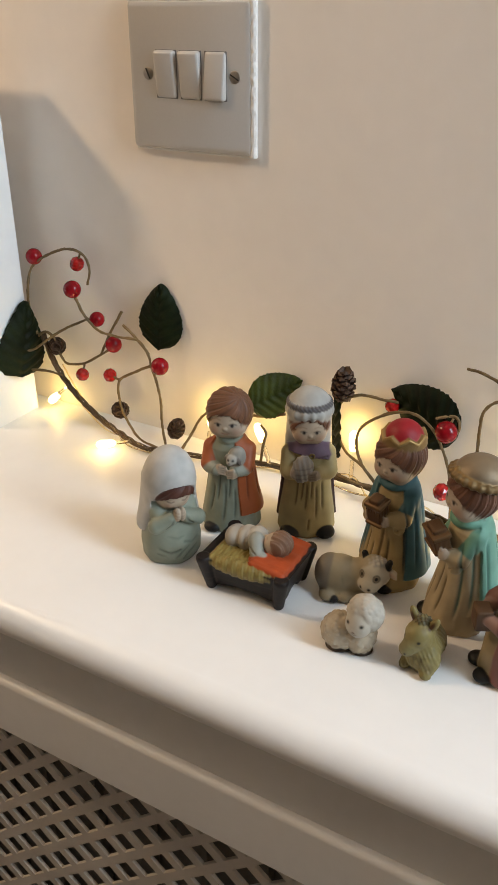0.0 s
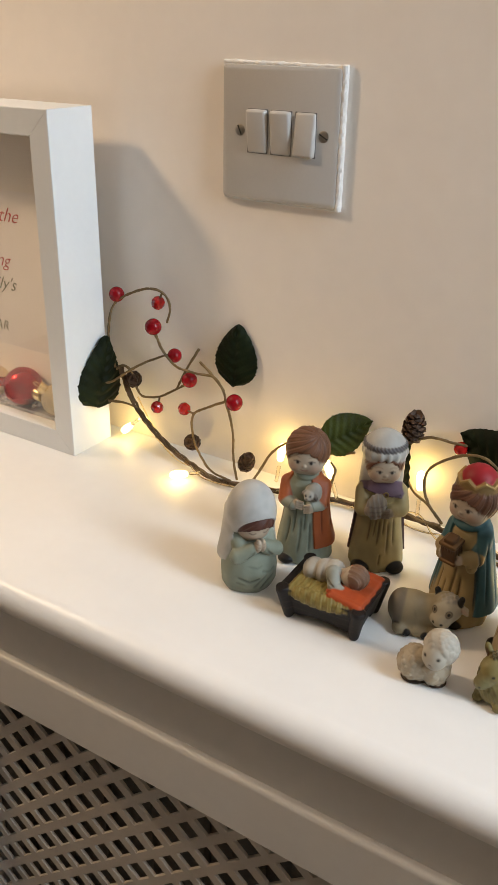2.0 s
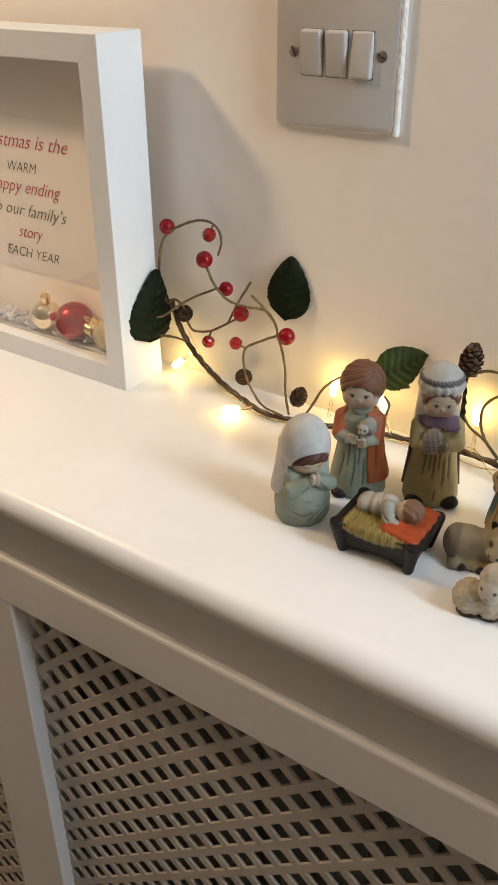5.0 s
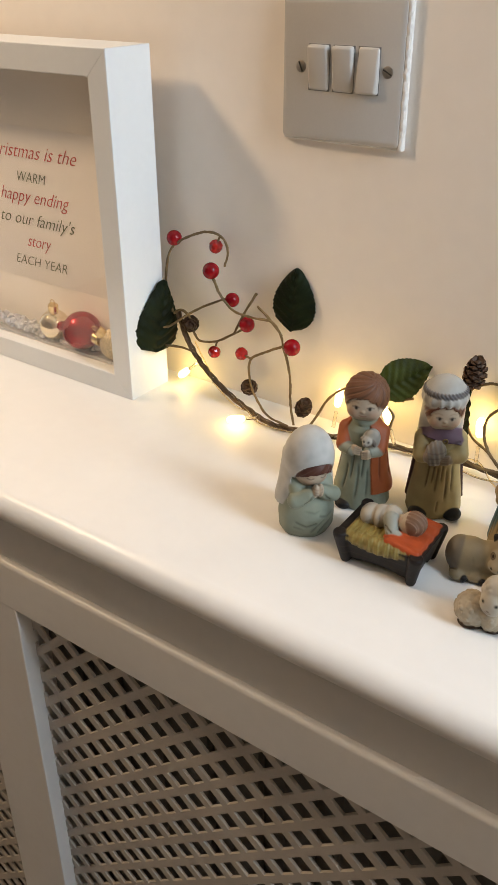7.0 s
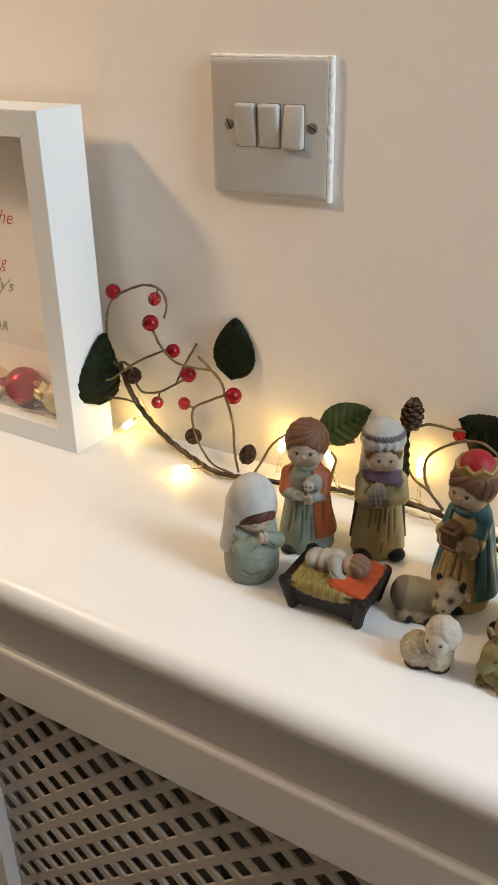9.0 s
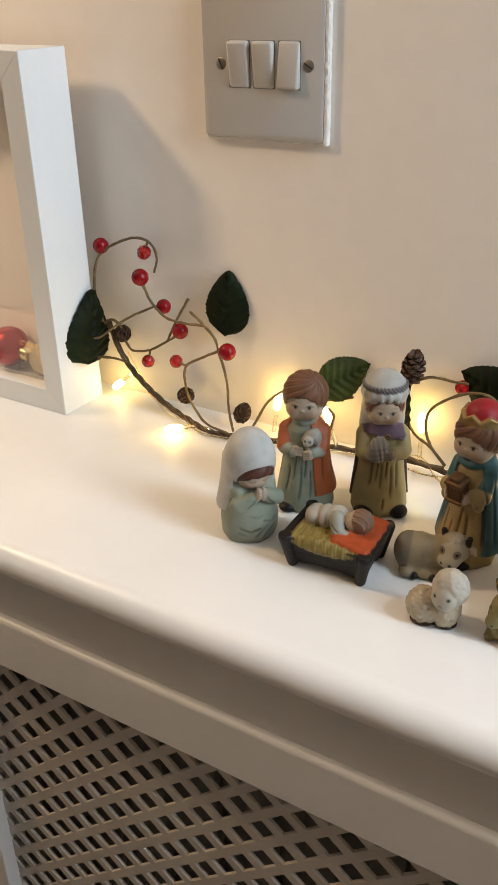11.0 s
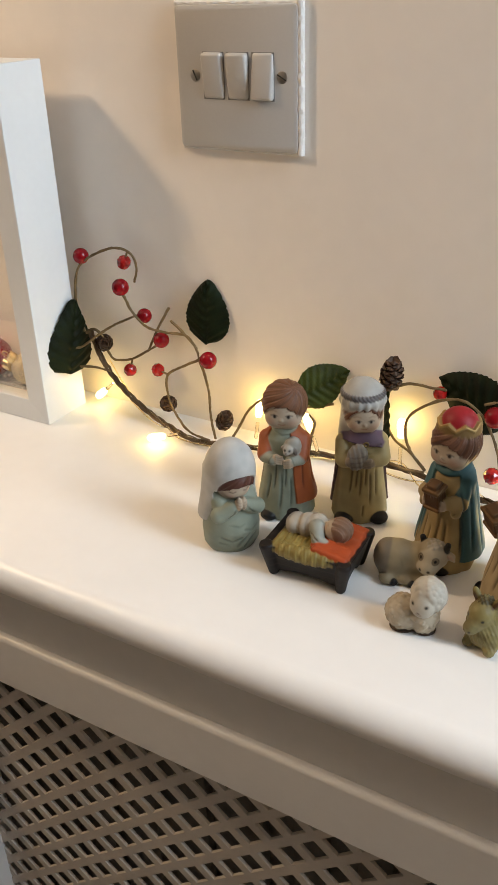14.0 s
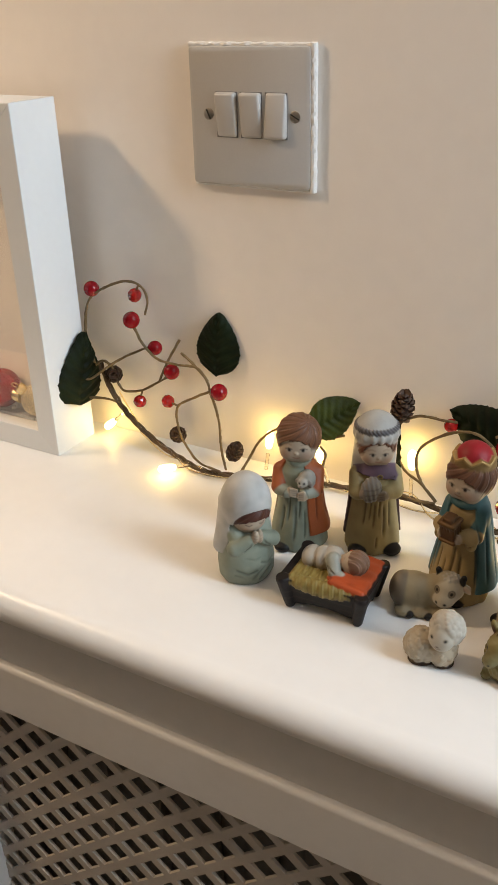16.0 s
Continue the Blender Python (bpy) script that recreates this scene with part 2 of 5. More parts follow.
def lattice(x0, x1, z0, z1, y, cx, cz, wide, tall, hole, thick):
    """A sheet pierced by square holes that stand on their corners."""
    bm, hx, hz = bmesh.new(), wide / 2, tall / 2
    nx, nz = int((x1 - x0) / wide) + 20, int((z1 - z0) / tall) + 20
    grid = {}

    def vert(x, z, yy):
        x, z = x - 0.021 * (z - cz), z + 0.033 * (x - cx)
        key = (round(x, 5), round(z, 5), round(yy, 5))
        if key not in grid:
            grid[key] = bm.verts.new((x, yy, z))
        return grid[key]
    for i in range(-2 * nx, 2 * nx):
        for j in range(-2 * nz, 2 * nz):
            if (i + j) % 2:
                continue
            x = cx + i * hx
            z = cz + j * hz
            if not (x0 < x < x1 and z0 < z < z1):
                continue
            ways = ((1, 0), (0, 1), (-1, 0), (0, -1))
            out = [vert(x + dx * hx, z + dz * hz, y) for dx, dz in ways]
            rim = [vert(x + dx * (hx * hole + 0.0005), z + dz * (hz * hole + 0.0005), y) for dx, dz in ways]
            lip = [vert(x + dx * hx * hole, z + dz * hz * hole, y + 0.0006) for dx, dz in ways]
            deep = [vert(x + dx * hx * hole, z + dz * hz * hole, y + thick) for dx, dz in ways]
            for k in range(4):
                n = (k + 1) % 4
                bm.faces.new((out[k], out[n], rim[n], rim[k]))
                bm.faces.new((rim[k], rim[n], lip[n], lip[k]))
                bm.faces.new((lip[k], lip[n], deep[n], deep[k]))
    return bm


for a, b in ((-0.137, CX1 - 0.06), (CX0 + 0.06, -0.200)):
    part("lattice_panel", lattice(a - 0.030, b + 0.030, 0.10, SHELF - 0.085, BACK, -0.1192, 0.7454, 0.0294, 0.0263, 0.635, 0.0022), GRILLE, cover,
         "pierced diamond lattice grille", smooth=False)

# the radiator's dark colour carries the shade inside the cover
radiator = thing("radiator", (0, 0, 0), label="panel radiator inside the cover, its enamel darkened for the shade there", category="radiator")
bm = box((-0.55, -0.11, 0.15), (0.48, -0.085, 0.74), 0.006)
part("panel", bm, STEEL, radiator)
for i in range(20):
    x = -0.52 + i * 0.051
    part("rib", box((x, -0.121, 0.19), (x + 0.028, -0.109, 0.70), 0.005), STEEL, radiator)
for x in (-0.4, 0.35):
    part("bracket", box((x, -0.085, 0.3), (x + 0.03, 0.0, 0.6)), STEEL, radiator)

# ---- light switch ----
switch = thing("light_switch", (-0.0010, 0, SHELF + 0.2432), label="square grey three gang light switch plate on the wall", category="light switch")
H = 0.0423
bm = bmesh.new()
loops = []
for half, y in ((H, -0.0005), (H, -0.0030), (H - 0.0010, -0.0048), (H - 0.0026, -0.0054)):
    loops.append([bm.verts.new((sx * half - 0.0018, y, sz * (half - 0.0013) - 0.0020)) for sx, sz in ((-1, -1), (1, -1), (1, 1), (-1, 1))])
for a, b in zip(loops, loops[1:]):
    for k in range(4):
        bm.faces.new((a[k], a[(k + 1) % 4], b[(k + 1) % 4], b[k]))
bm.faces.new(loops[-1])
bm.faces.new(loops[0][::-1])
corners = [e for e in bm.edges if abs(e.verts[0].co.y - e.verts[1].co.y) > 1e-5]
bmesh.ops.bevel(bm, geom=corners, offset=0.0016, segments=3, affect="EDGES", profile=0.5)
part("faceplate", bm, PLATE, switch, angle=25)
for i, tilt in enumerate((7.5, 7.5, -7.5)):
    x = 0.0003 + (i - 1) * 0.0172
    part("rocker_surround", box((x - 0.0076, -0.0056, -0.0134), (x + 0.0076, -0.0050, 0.0134), 0.0003), GAP, switch, "dark gap round the rocker")
    bm = box((-0.0072, -0.0026, -0.0131), (0.0072, 0.0026, 0.0131), 0.0018, 3)
    bmesh.ops.transform(bm, matrix=pose(x, -0.0056, 0, tilt), verts=bm.verts)
    part("rocker", bm, ROCKER, switch)
for x, a in ((-0.03015, 65), (0.03015, 28)):
    bm = lathe([(0, 0.0005), (0.0030, 0.0005), (0.0035, 0.0003), (0.0036, 0.0)], 20)
    bmesh.ops.transform(bm, matrix=pose(x, -0.0053, 0, 90), verts=bm.verts)
    s = part("screw", bm, SCREW, switch)
    bm = box((-0.0032, -0.0004, -0.0004), (0.0032, 0.0002, 0.0004))
    bmesh.ops.transform(bm, matrix=pose(x, -0.0057, 0, 0, a, 0), verts=bm.verts)
    part("slot", bm, SLOT, s)
# ragged ridge of wall paint along the plate's edges
for name, ends, r, seed in (("paint_ridge", ((H - 0.0012, -H - 0.001), (H - 0.0014, H - 0.002)), 0.0023, 1), ("paint_ridge", ((-H - 0.002, -H - 0.0012), (H - 0.001, -H - 0.0012)), 0.0009, 2),
                            ("paint_ridge", ((-H - 0.0015, H - 0.0028), (H - 0.002, H - 0.0036)), 0.0016, 3)):
    pts = [Vector((ends[0][0] + (ends[1][0] - ends[0][0]) * k / 120 + 0.0004 * noise.noise(Vector((k * 0.13, seed, 0))), (-0.0022 if r > 0.0012 else -0.0010) + 0.0006 * noise.noise(Vector((k * 0.17, seed, 7))),
                   ends[0][1] + (ends[1][1] - ends[0][1]) * k / 120 + 0.0004 * noise.noise(Vector((k * 0.13, seed, 3))))) for k in range(121)]
    part(name, tube(pts, r, 10, wobble=0.03), LIP, switch, "ragged ridge of white wall paint")

# ---- box frame ----
FX1, FW, FY0, FY1, BORDER = -0.1442, 0.2522, -0.0617, -0.0182, 0.0180
picture = thing("box_frame", (FX1 - FW / 2, 0, SHELF), label="white deep box picture frame with a printed verse and baubles inside", category="picture frame")
hw = FW / 2
for k in range(4):
    # mitred borders, one to each side
    bm = bmesh.new()
    turn = pose(0, 0, hw, 0, 90 * k, 0)
    o, i = hw, hw - BORDER
    sec = [bm.verts.new(turn @ Vector(c)) for c in ((-o, FY0, -o), (o, FY0, -o), (i, FY0, -i), (-i, FY0, -i), (-o, FY1, -o), (o, FY1, -o), (o - 0.009, FY1, -o + 0.009), (-o + 0.009, FY1, -o + 0.009),
                                                   (i, FY0 + 0.012, -i), (-i, FY0 + 0.012, -i), (o - 0.009, FY0 + 0.012, -o + 0.009), (-o + 0.009, FY0 + 0.012, -o + 0.009))]
    for q in ((0, 1, 2, 3), (0, 1, 5, 4), (4, 5, 6, 7), (3, 2, 8, 9), (9, 8, 10, 11), (11, 10, 6, 7), (0, 3, 9, 11, 7, 4), (1, 2, 8, 10, 6, 5)):
        bm.faces.new([sec[n] for n in q])
    bmesh.ops.recalc_face_normals(bm, faces=bm.faces[:])
    long = [e for e in bm.edges if {e.verts[0], e.verts[1]} in ({sec[0], sec[1]}, {sec[3], sec[2]}, {sec[4], sec[5]})]
    bmesh.ops.bevel(bm, geom=long, offset=0.0007, segments=2, affect="EDGES", profile=0.5)
    bmesh.ops.transform(bm, matrix=turn @ Matrix.Diagonal((0.9988, 1, 1, 1)) @ turn.inverted(), verts=bm.verts)
    part("border", bm, FRAMEWHITE, picture, smooth=False)
part("backing", box((-hw + 0.010, -0.026, 0.010), (hw - 0.010, -0.020, FW - 0.010)), CARD, picture, "cream backing card")
for s in (-1, 1):
    part("inner_side", box((s * (hw - 0.0165) - 0.001, FY0 + 0.013, 0.0165), (s * (hw - 0.0165) + 0.001, -0.0262, FW - 0.0165)), CARD, picture)
part("inner_floor", box((-hw + 0.019, FY0 + 0.013, 0.0155), (hw - 0.019, -0.0262, 0.0178)), CARD, picture)
part("inner_top", box((-hw + 0.019, FY0 + 0.013, FW - 0.0178), (hw - 0.019, -0.0262, FW - 0.0155)), CARD, picture)
paper = part("paper", box((-0.100, -0.0264, 0.062), (0.1035, -0.0261, 0.188)), PAPER, picture, "white paper with a printed verse")
pane = part("glass", box((-hw + 0.0115, FY0 + 0.0045, 0.0115), (hw - 0.0115, FY0 + 0.0065, FW - 0.0115)), GLASS, picture, "clear glass pane", smooth=False)
pane.visible_shadow = False


def writing(words, x, z, size, material, shear, parent, y, name="lettering", width=None):
    data = bpy.data.curves.new(name, "FONT")
    data.body, data.size, data.align_x, data.shear, data.extrude, data.offset = words, size, "CENTER", shear, 0.0001, -0.00018
    data.resolution_u = 3
    tmp = new(name, data)
    bpy.context.view_layer.update()
    me = bpy.data.meshes.new_from_object(tmp.evaluated_get(bpy.context.evaluated_depsgraph_get()))
    bpy.data.objects.remove(tmp)
    me.materials.clear()
    me.materials.append(material)
    if width:
        xs = [v.co.x for v in me.vertices]
        me.transform(Matrix.Diagonal((width / (max(xs) - min(xs)), 1, 1, 1)))
    me.transform(pose(x, y, z, 90, 0, 0))
    ob = new(name, me)
    ob.parent = parent
    return ob


for words, z, size, ink, shear, wide in (("Christmas is the", 0.1640, 0.0160, INKRED, 0.5, 0.106), ("WARM", 0.1450, 0.0120, INKGREEN, 0.35, 0.033), ("happy ending", 0.1285, 0.0155, INKRED, 0.48, 0.081),
                                         ("to our family's", 0.1095, 0.0150, INKGREEN, 0.48, 0.088), ("story", 0.0915, 0.0150, INKRED, 0.48, 0.029), ("EACH YEAR", 0.0745, 0.0120, INKGREEN, 0.35, 0.062)):
    writing(words, -0.0015, z, size, ink, shear, paper, -0.0266, width=wide)


def bauble(name, place, r, tilt, ball_mat, label, neck=True):
    ob = thing(name, place, label=label, category="bauble", group="baubles in the frame")
    m = pose(0, 0, 0, *tilt)
    bm = ball(r)
    bmesh.ops.transform(bm, matrix=m, verts=bm.verts)
    part("ball", bm, ball_mat, ob)
    bm = bmesh.new()
    lathe([(0.30 * r, 0.93 * r), (0.30 * r, 1.0 * r), (0.34 * r, 1.04 * r), (0.34 * r, 1.42 * r), (0.29 * r, 1.48 * r), (0.0, 1.48 * r)], 14, bm, m)
    cap = part("cap", bm, CAPGOLD, ob, "ribbed gold cap")
    ring = [m @ Vector((0.17 * r * math.cos(a), 0, 1.62 * r + 0.2 * r * math.sin(a))) for a in [2 * math.pi * k / 14 for k in range(15)]]
    part("hanger", tube(ring, 0.035 * r, 6), CAPGOLD, cap)
    return ob


IN = SHELF + 0.0178
GROUND = IN + 0.0035
bauble("gold_bauble", (-0.2480, -0.0400, GROUND + 0.0120), 0.0128, (4, 6, 0), BAUBLEGOLD, "shiny champagne gold glass bauble lying in the frame")
bauble("red_bauble", (-0.2145, -0.0410, GROUND + 0.0148), 0.0158, (15, 97, 10), BAUBLERED, "satin red glass bauble lying on its side")
bauble("glitter_bauble", (-0.1775, -0.0405, GROUND + 0.0115), 0.0130, (30, -38, 0), BAUBLEGLIT, "gold glitter bauble leaning in the frame corner")
rng = random.Random(4)
bm = box((-0.3775, -0.0485, IN), (-0.1625, -0.0265, GROUND - 0.001))
bmesh.ops.subdivide_edges(bm, edges=bm.edges[:], cuts=14, use_grid_fill=True)
for v in bm.verts:
    if v.co.z > IN + 0.001:
        v.co.z += 0.0012 * noise.noise(v.co * 160) + 0.0006 * noise.noise(v.co * 500)
tagged(part("glitter_layer", bm, GLITTER, None, "layer of silver glitter in the bottom of the frame"), category="glitter", kind="stuff")
bm = bmesh.new()
for k in range(240):
    x = rng.uniform(-0.375, -0.255 + 0.06 * (rng.random() < 0.25))
    heap = 0.009 * max(0.0, 1 - (x + 0.375) / 0.17)
    r = rng.uniform(0.0016, 0.0030)
    m = pose(x, rng.uniform(-0.0475, -0.034), GROUND + r * 0.8 + rng.random() * heap) @ Matrix.Scale(r, 4)
    bmesh.ops.create_icosphere(bm, subdivisions=1, radius=1.0, matrix=m)
tagged(part("clear_beads", bm, BEAD, None, "small clear beads heaped in the bottom of the frame"), category="beads", kind="stuff")

# ---- berry garland ----
def mm(p):
    return Vector((p[0] / 1000, p[1] / 1000, SHELF + p[2] / 1000))


garland = thing("berry_garland", (0, 0, 0), label="artificial garland of red berries, dark leaves and small pine cones", category="garland")
MAIN = [(-131, -18, 64), (-123, -18, 44), (-112, -18, 28), (-95, -21, 17), (-75, -24, 8), (-52, -31, 5), (-30, -37, 4), (-8, -34, 4), (28, -24, 4), (54, -18, 5), (82, -14, 5), (105, -12, 6),
        (127, -14, 7), (156, -20, 6), (180, -24, 5), (205, -26, 5), (232, -30, 5), (270, -34, 5)]
line = glide([mm(p) for p in MAIN], 8)
for k in range(3):
    strand = []
    for i, q in enumerate(line):
        a = i * 0.55 + 2 * math.pi * k / 3
        strand.append(q + Vector((0.0011 * math.cos(a) * 0.7, 0.0011 * math.cos(a), 0.0011 * math.sin(a))))
    part("vine_strand", tube(strand, 0.00105, 7, wobble=0.5), VINE, garland, "twisted brown vine")
TWIGS = (
    [(-136, -18, 62), (-142, -17, 81), (-141, -16, 100), (-135, -14, 114), (-116, -13, 125), (-101, -12, 129), (-91, -10, 125), (-88, -9, 115), (-92, -8, 104)],
    [(-141, -32, 56), (-134, -28, 53), (-123, -24, 61), (-107, -20, 72), (-87, -16, 82)],
    [(-92, -22, 99), (-86, -21, 86), (-74, -21, 77), (-58, -20, 75), (-42, -19, 75), (-34, -19, 66), (-33, -18, 58)],
    [(-33, -18, 58), (-48, -19, 50), (-60, -21, 41), (-59, -22, 23), (-49, -25, 10), (-37, -29, 4), (-18, -33, 4)],
    [(-33, -18, 59), (-27, -20, 46), (-24, -21, 33), (-21, -25, 18), (-14, -31, 5)],
    [(-58, -14, 82), (-46, -16, 75), (-34, -18, 66)],
    [(-63, -8, 89), (-71, -13, 73), (-77, -18, 57)],
    [(-133, -20, 62), (-126, -19, 66), (-118, -19, 61), (-115, -18, 49), (-109, -18, 44), (-94, -17, 47), (-79, -17, 56), (-67, -16, 64)],
    [(-3, -31, 4), (0, -20, 14), (6, -18, 26), (17, -16, 37), (38, -14, 48)],
    [(42, -14, 37), (57, -14, 39), (70, -14, 44)],
    [(136, -14, 10), (126, -16, 23), (122, -17, 36), (125, -19, 50), (140, -20, 63), (157, -22, 69), (170, -23, 63), (179, -25, 51), (185, -26, 34), (188, -26, 8)],
    [(106, -12, 59), (106, -12, 42), (113, -13, 28), (125, -14, 21), (136, -14, 10)],
    [(106, -12, 57), (110, -12, 63), (121, -11, 68), (135, -11, 68), (144, -10, 68)],
    [(214, -14, 82), (208, -10, 90), (202, -9, 93), (190, -7, 96), (182, -6, 96)],
    [(198, -24, 6), (196, -14, 45), (195, -12, 62), (196, -11, 75), (203, -10, 82), (212, -12, 82), (222, -18, 70), (226, -28, 6)],
    [(170, -16, 66), (180, -14, 69), (184, -15, 65), (183, -15, 59), (180, -16, 53)],
    [(-138, -26, 36), (-126, -22, 36), (-115, -18, 33)],
    [(54, -18, 6), (57, -20, 20), (59, -20, 30), (54, -18, 34)],
    [(98, -14, 10), (110, -18, 13), (124, -20, 11), (136, -16, 10)],
)
for pts in TWIGS:
    part("twig", tube(glide([mm(p) for p in pts], 6), 0.00100, 7, taper=0.85, wobble=0.45), STEM, garland, "thin brown wire twig")


def berry(name, place, r, material, facets, label, stalk):
    if facets:
        bm = bmesh.new()
        bmesh.ops.create_icosphere(bm, subdivisions=2, radius=r)
        for v in bm.verts:
            v.co.z *= 1.08
        bmesh.ops.transform(bm, matrix=pose(0, 0, 0, 20 * facets, 35 * facets, 13), verts=bm.verts)
    else:
        bm = ball(r, 24)
    bmesh.ops.transform(bm, matrix=Matrix.Translation(mm(place)), verts=bm.verts)
    ob = part(name, bm, material, garland, label, smooth=not facets)
    end = mm(stalk)
    part("stalk", tube([mm(place).lerp(end, 0.0), mm(place).lerp(end, 0.5), end], 0.0008, 6), STEM, ob)


for place, r, stalk in (((-136, -12, 119), 5.3, (-136, -14, 112)), ((-94, -22, 104), 5.6, (-92, -22, 97)), ((-81, -14, 82), 4.9, (-87, -16, 82)), ((-67, -15, 66), 5.3, (-73, -17, 60)),
                        ((-24, -20, 60), 5.6, (-32, -18, 60)), ((178, -20, 61), 6.0, (180, -15, 68))):
    berry("berry", place, r * 1.1 / 1000, BERRY, 0, "glossy red berry", stalk)
for n, (place, r, stalk) in enumerate((((-99, -9, 118), 4.9, (-94, -10, 127)), ((-96, -18, 38), 4.7, (-94, -17, 46)), ((-70, -18, 43), 4.7, (-60, -21, 43)), ((183, -33, 29), 4.9, (187, -26, 30)),
                                       ((140, -8, 64), 4.4, (144, -10, 68)))):
    berry("faceted_berry", place, r * 1.06 / 1000, CRYSTAL, n + 1, "faceted translucent red bead", stalk)


def leaf(place, width, height, turn, material, curl=0.12, belly=0.72, label="dark green serrated fabric leaf"):
    """A toothed fabric leaf, upright in its own frame, with veins pressed in."""
    bm, rows, cols = bmesh.new(), 30, 12
    grid = []
    for i in range(rows + 1):
        t = i / rows
        half = width / 2 * (math.sin(math.pi * min(1, t ** belly)) ** 0.72) * (1.0 if i % 2 else 0.955) + 0.0004
        row = []
        for j in range(-cols, cols + 1):
            s = j / cols
            rib = 0.0008 * math.cos(2 * math.pi * (t * 7 - abs(s) * 1.6)) * (1 - 0.3 * abs(s))
            mid = 0.0009 * math.exp(-(s * 9) ** 2)
            row.append(bm.verts.new((half * s, curl * width * (s * s - 0.3) + curl * 0.8 * height * (t - 0.5) ** 2 + rib + mid, (t - 0.5) * height)))
        grid.append(row)
    for a, b in zip(grid, grid[1:]):
        for k in range(2 * cols):
            bm.faces.new((a[k], a[k + 1], b[k + 1], b[k]))
    bmesh.ops.remove_doubles(bm, verts=bm.verts, dist=1e-6)
    bmesh.ops.recalc_face_normals(bm, faces=bm.faces[:])
    bmesh.ops.solidify(bm, geom=bm.faces[:], thickness=0.0005)
    bmesh.ops.transform(bm, matrix=Matrix.Translation(mm(place)) @ pose(0, 0, 0, *turn), verts=bm.verts)
    return part("leaf", bm, material, garland, label, angle=60)


leaf((-32.2, -7, 89.5), 0.0335, 0.0463, (-4, 2, 8), LEAF)
leaf((-138, -30, 61), 0.0430, 0.0560, (0, 14, 80), LEAF, 0.10, 0.5)
leaf((64, -14, 57), 0.0300, 0.0380, (-30, 66, 18), LEAFBACKLIT, label="green serrated fabric leaf, backlight put into its colour")
leaf((160, -12, 65), 0.0370, 0.0500, (-25, -68, 10), LEAF)
leaf((105, -14, 46), 0.0180, 0.0480, (0, -4, -52), LEAF)


def cone(place, r, h, turn):
    bm = bmesh.new()
    lathe([(0, -0.5 * h), (0.45 * r, -0.42 * h), (0.55 * r, 0), (0.25 * r, 0.4 * h), (0, 0.5 * h)], 10, bm)
    count = 46
    for k in range(count):
        t = k / count
        a = k * 2.39996
        z = (-0.46 + 0.92 * t) * h
        out = r * (math.sin(math.pi * (0.16 + 0.78 * t)) ** 0.8)
        m = pose(0, 0, z, 0, 0, math.degrees(a)) @ pose(out * 0.62, 0, 0, 0, -18 - 34 * t, 0)
        w, ln, th = 0.34 * r, 0.42 * r, 0.085 * r
        q = [bm.verts.new(m @ Vector(c)) for c in ((-ln, -w * 0.5, 0), (ln * 0.6, -w, th), (ln, 0, th * 2.2), (ln * 0.6, w, th), (-ln, w * 0.5, 0),
                                                   (-ln, 0, -th), (ln * 0.7, 0, -th))]
        for f in ((0, 1, 2, 3, 4), (0, 5, 6, 1), (1, 6, 2), (2, 6, 3), (3, 6, 5, 4)):
            bm.faces.new([q[i] for i in f])
    bmesh.ops.transform(bm, matrix=Matrix.Translation(mm(place)) @ pose(0, 0, 0, *turn), verts=bm.verts)
    part("pine_cone", bm, CONE, garland, "small brown pine cone", smooth=False)


cone((-120, -16, 55), 0.0076, 0.0140, (70, 20, 30))
cone((-63, -18, 17), 0.0072, 0.0130, (60, -10, 20))
cone((-14, -18, 14), 0.0072, 0.0165, (15, 28, 0))
cone((109, -12, 72), 0.0088, 0.0215, (8, 8, 0))

# ---- fairy lights ----
lights = thing("fairy_lights", (0, 0, 0), label="string of lit warm white fairy lights on clear wire", category="fairy lights")
WIRES = (
    [(-118, -14, 40), (-104, -16, 22), (-84, -22, 12), (-60, -30, 7), (-40, -40, 4), (-14, -40, 4), (8, -34, 6), (30, -20, 4), (52, -24, 5), (76, -10, 3), (104, -18, 5), (126, -24, 6), (150, -16, 4), (176, -30, 4), (204, -20, 5), (236, -34, 4)],
    [(-95, -22, 14), (-70, -28, 4), (-45, -34, 6), (-22, -38, 5), (4, -30, 3), (34, -28, 7), (60, -16, 3), (90, -20, 6), (118, -14, 12), (140, -26, 4), (168, -20, 8), (196, -30, 3), (230, -26, 6)],
)
for pts in WIRES:
    part("wire", tube(glide([mm(p) for p in pts], 8), 0.00055, 6), WIRE, lights, "thin clear wire")
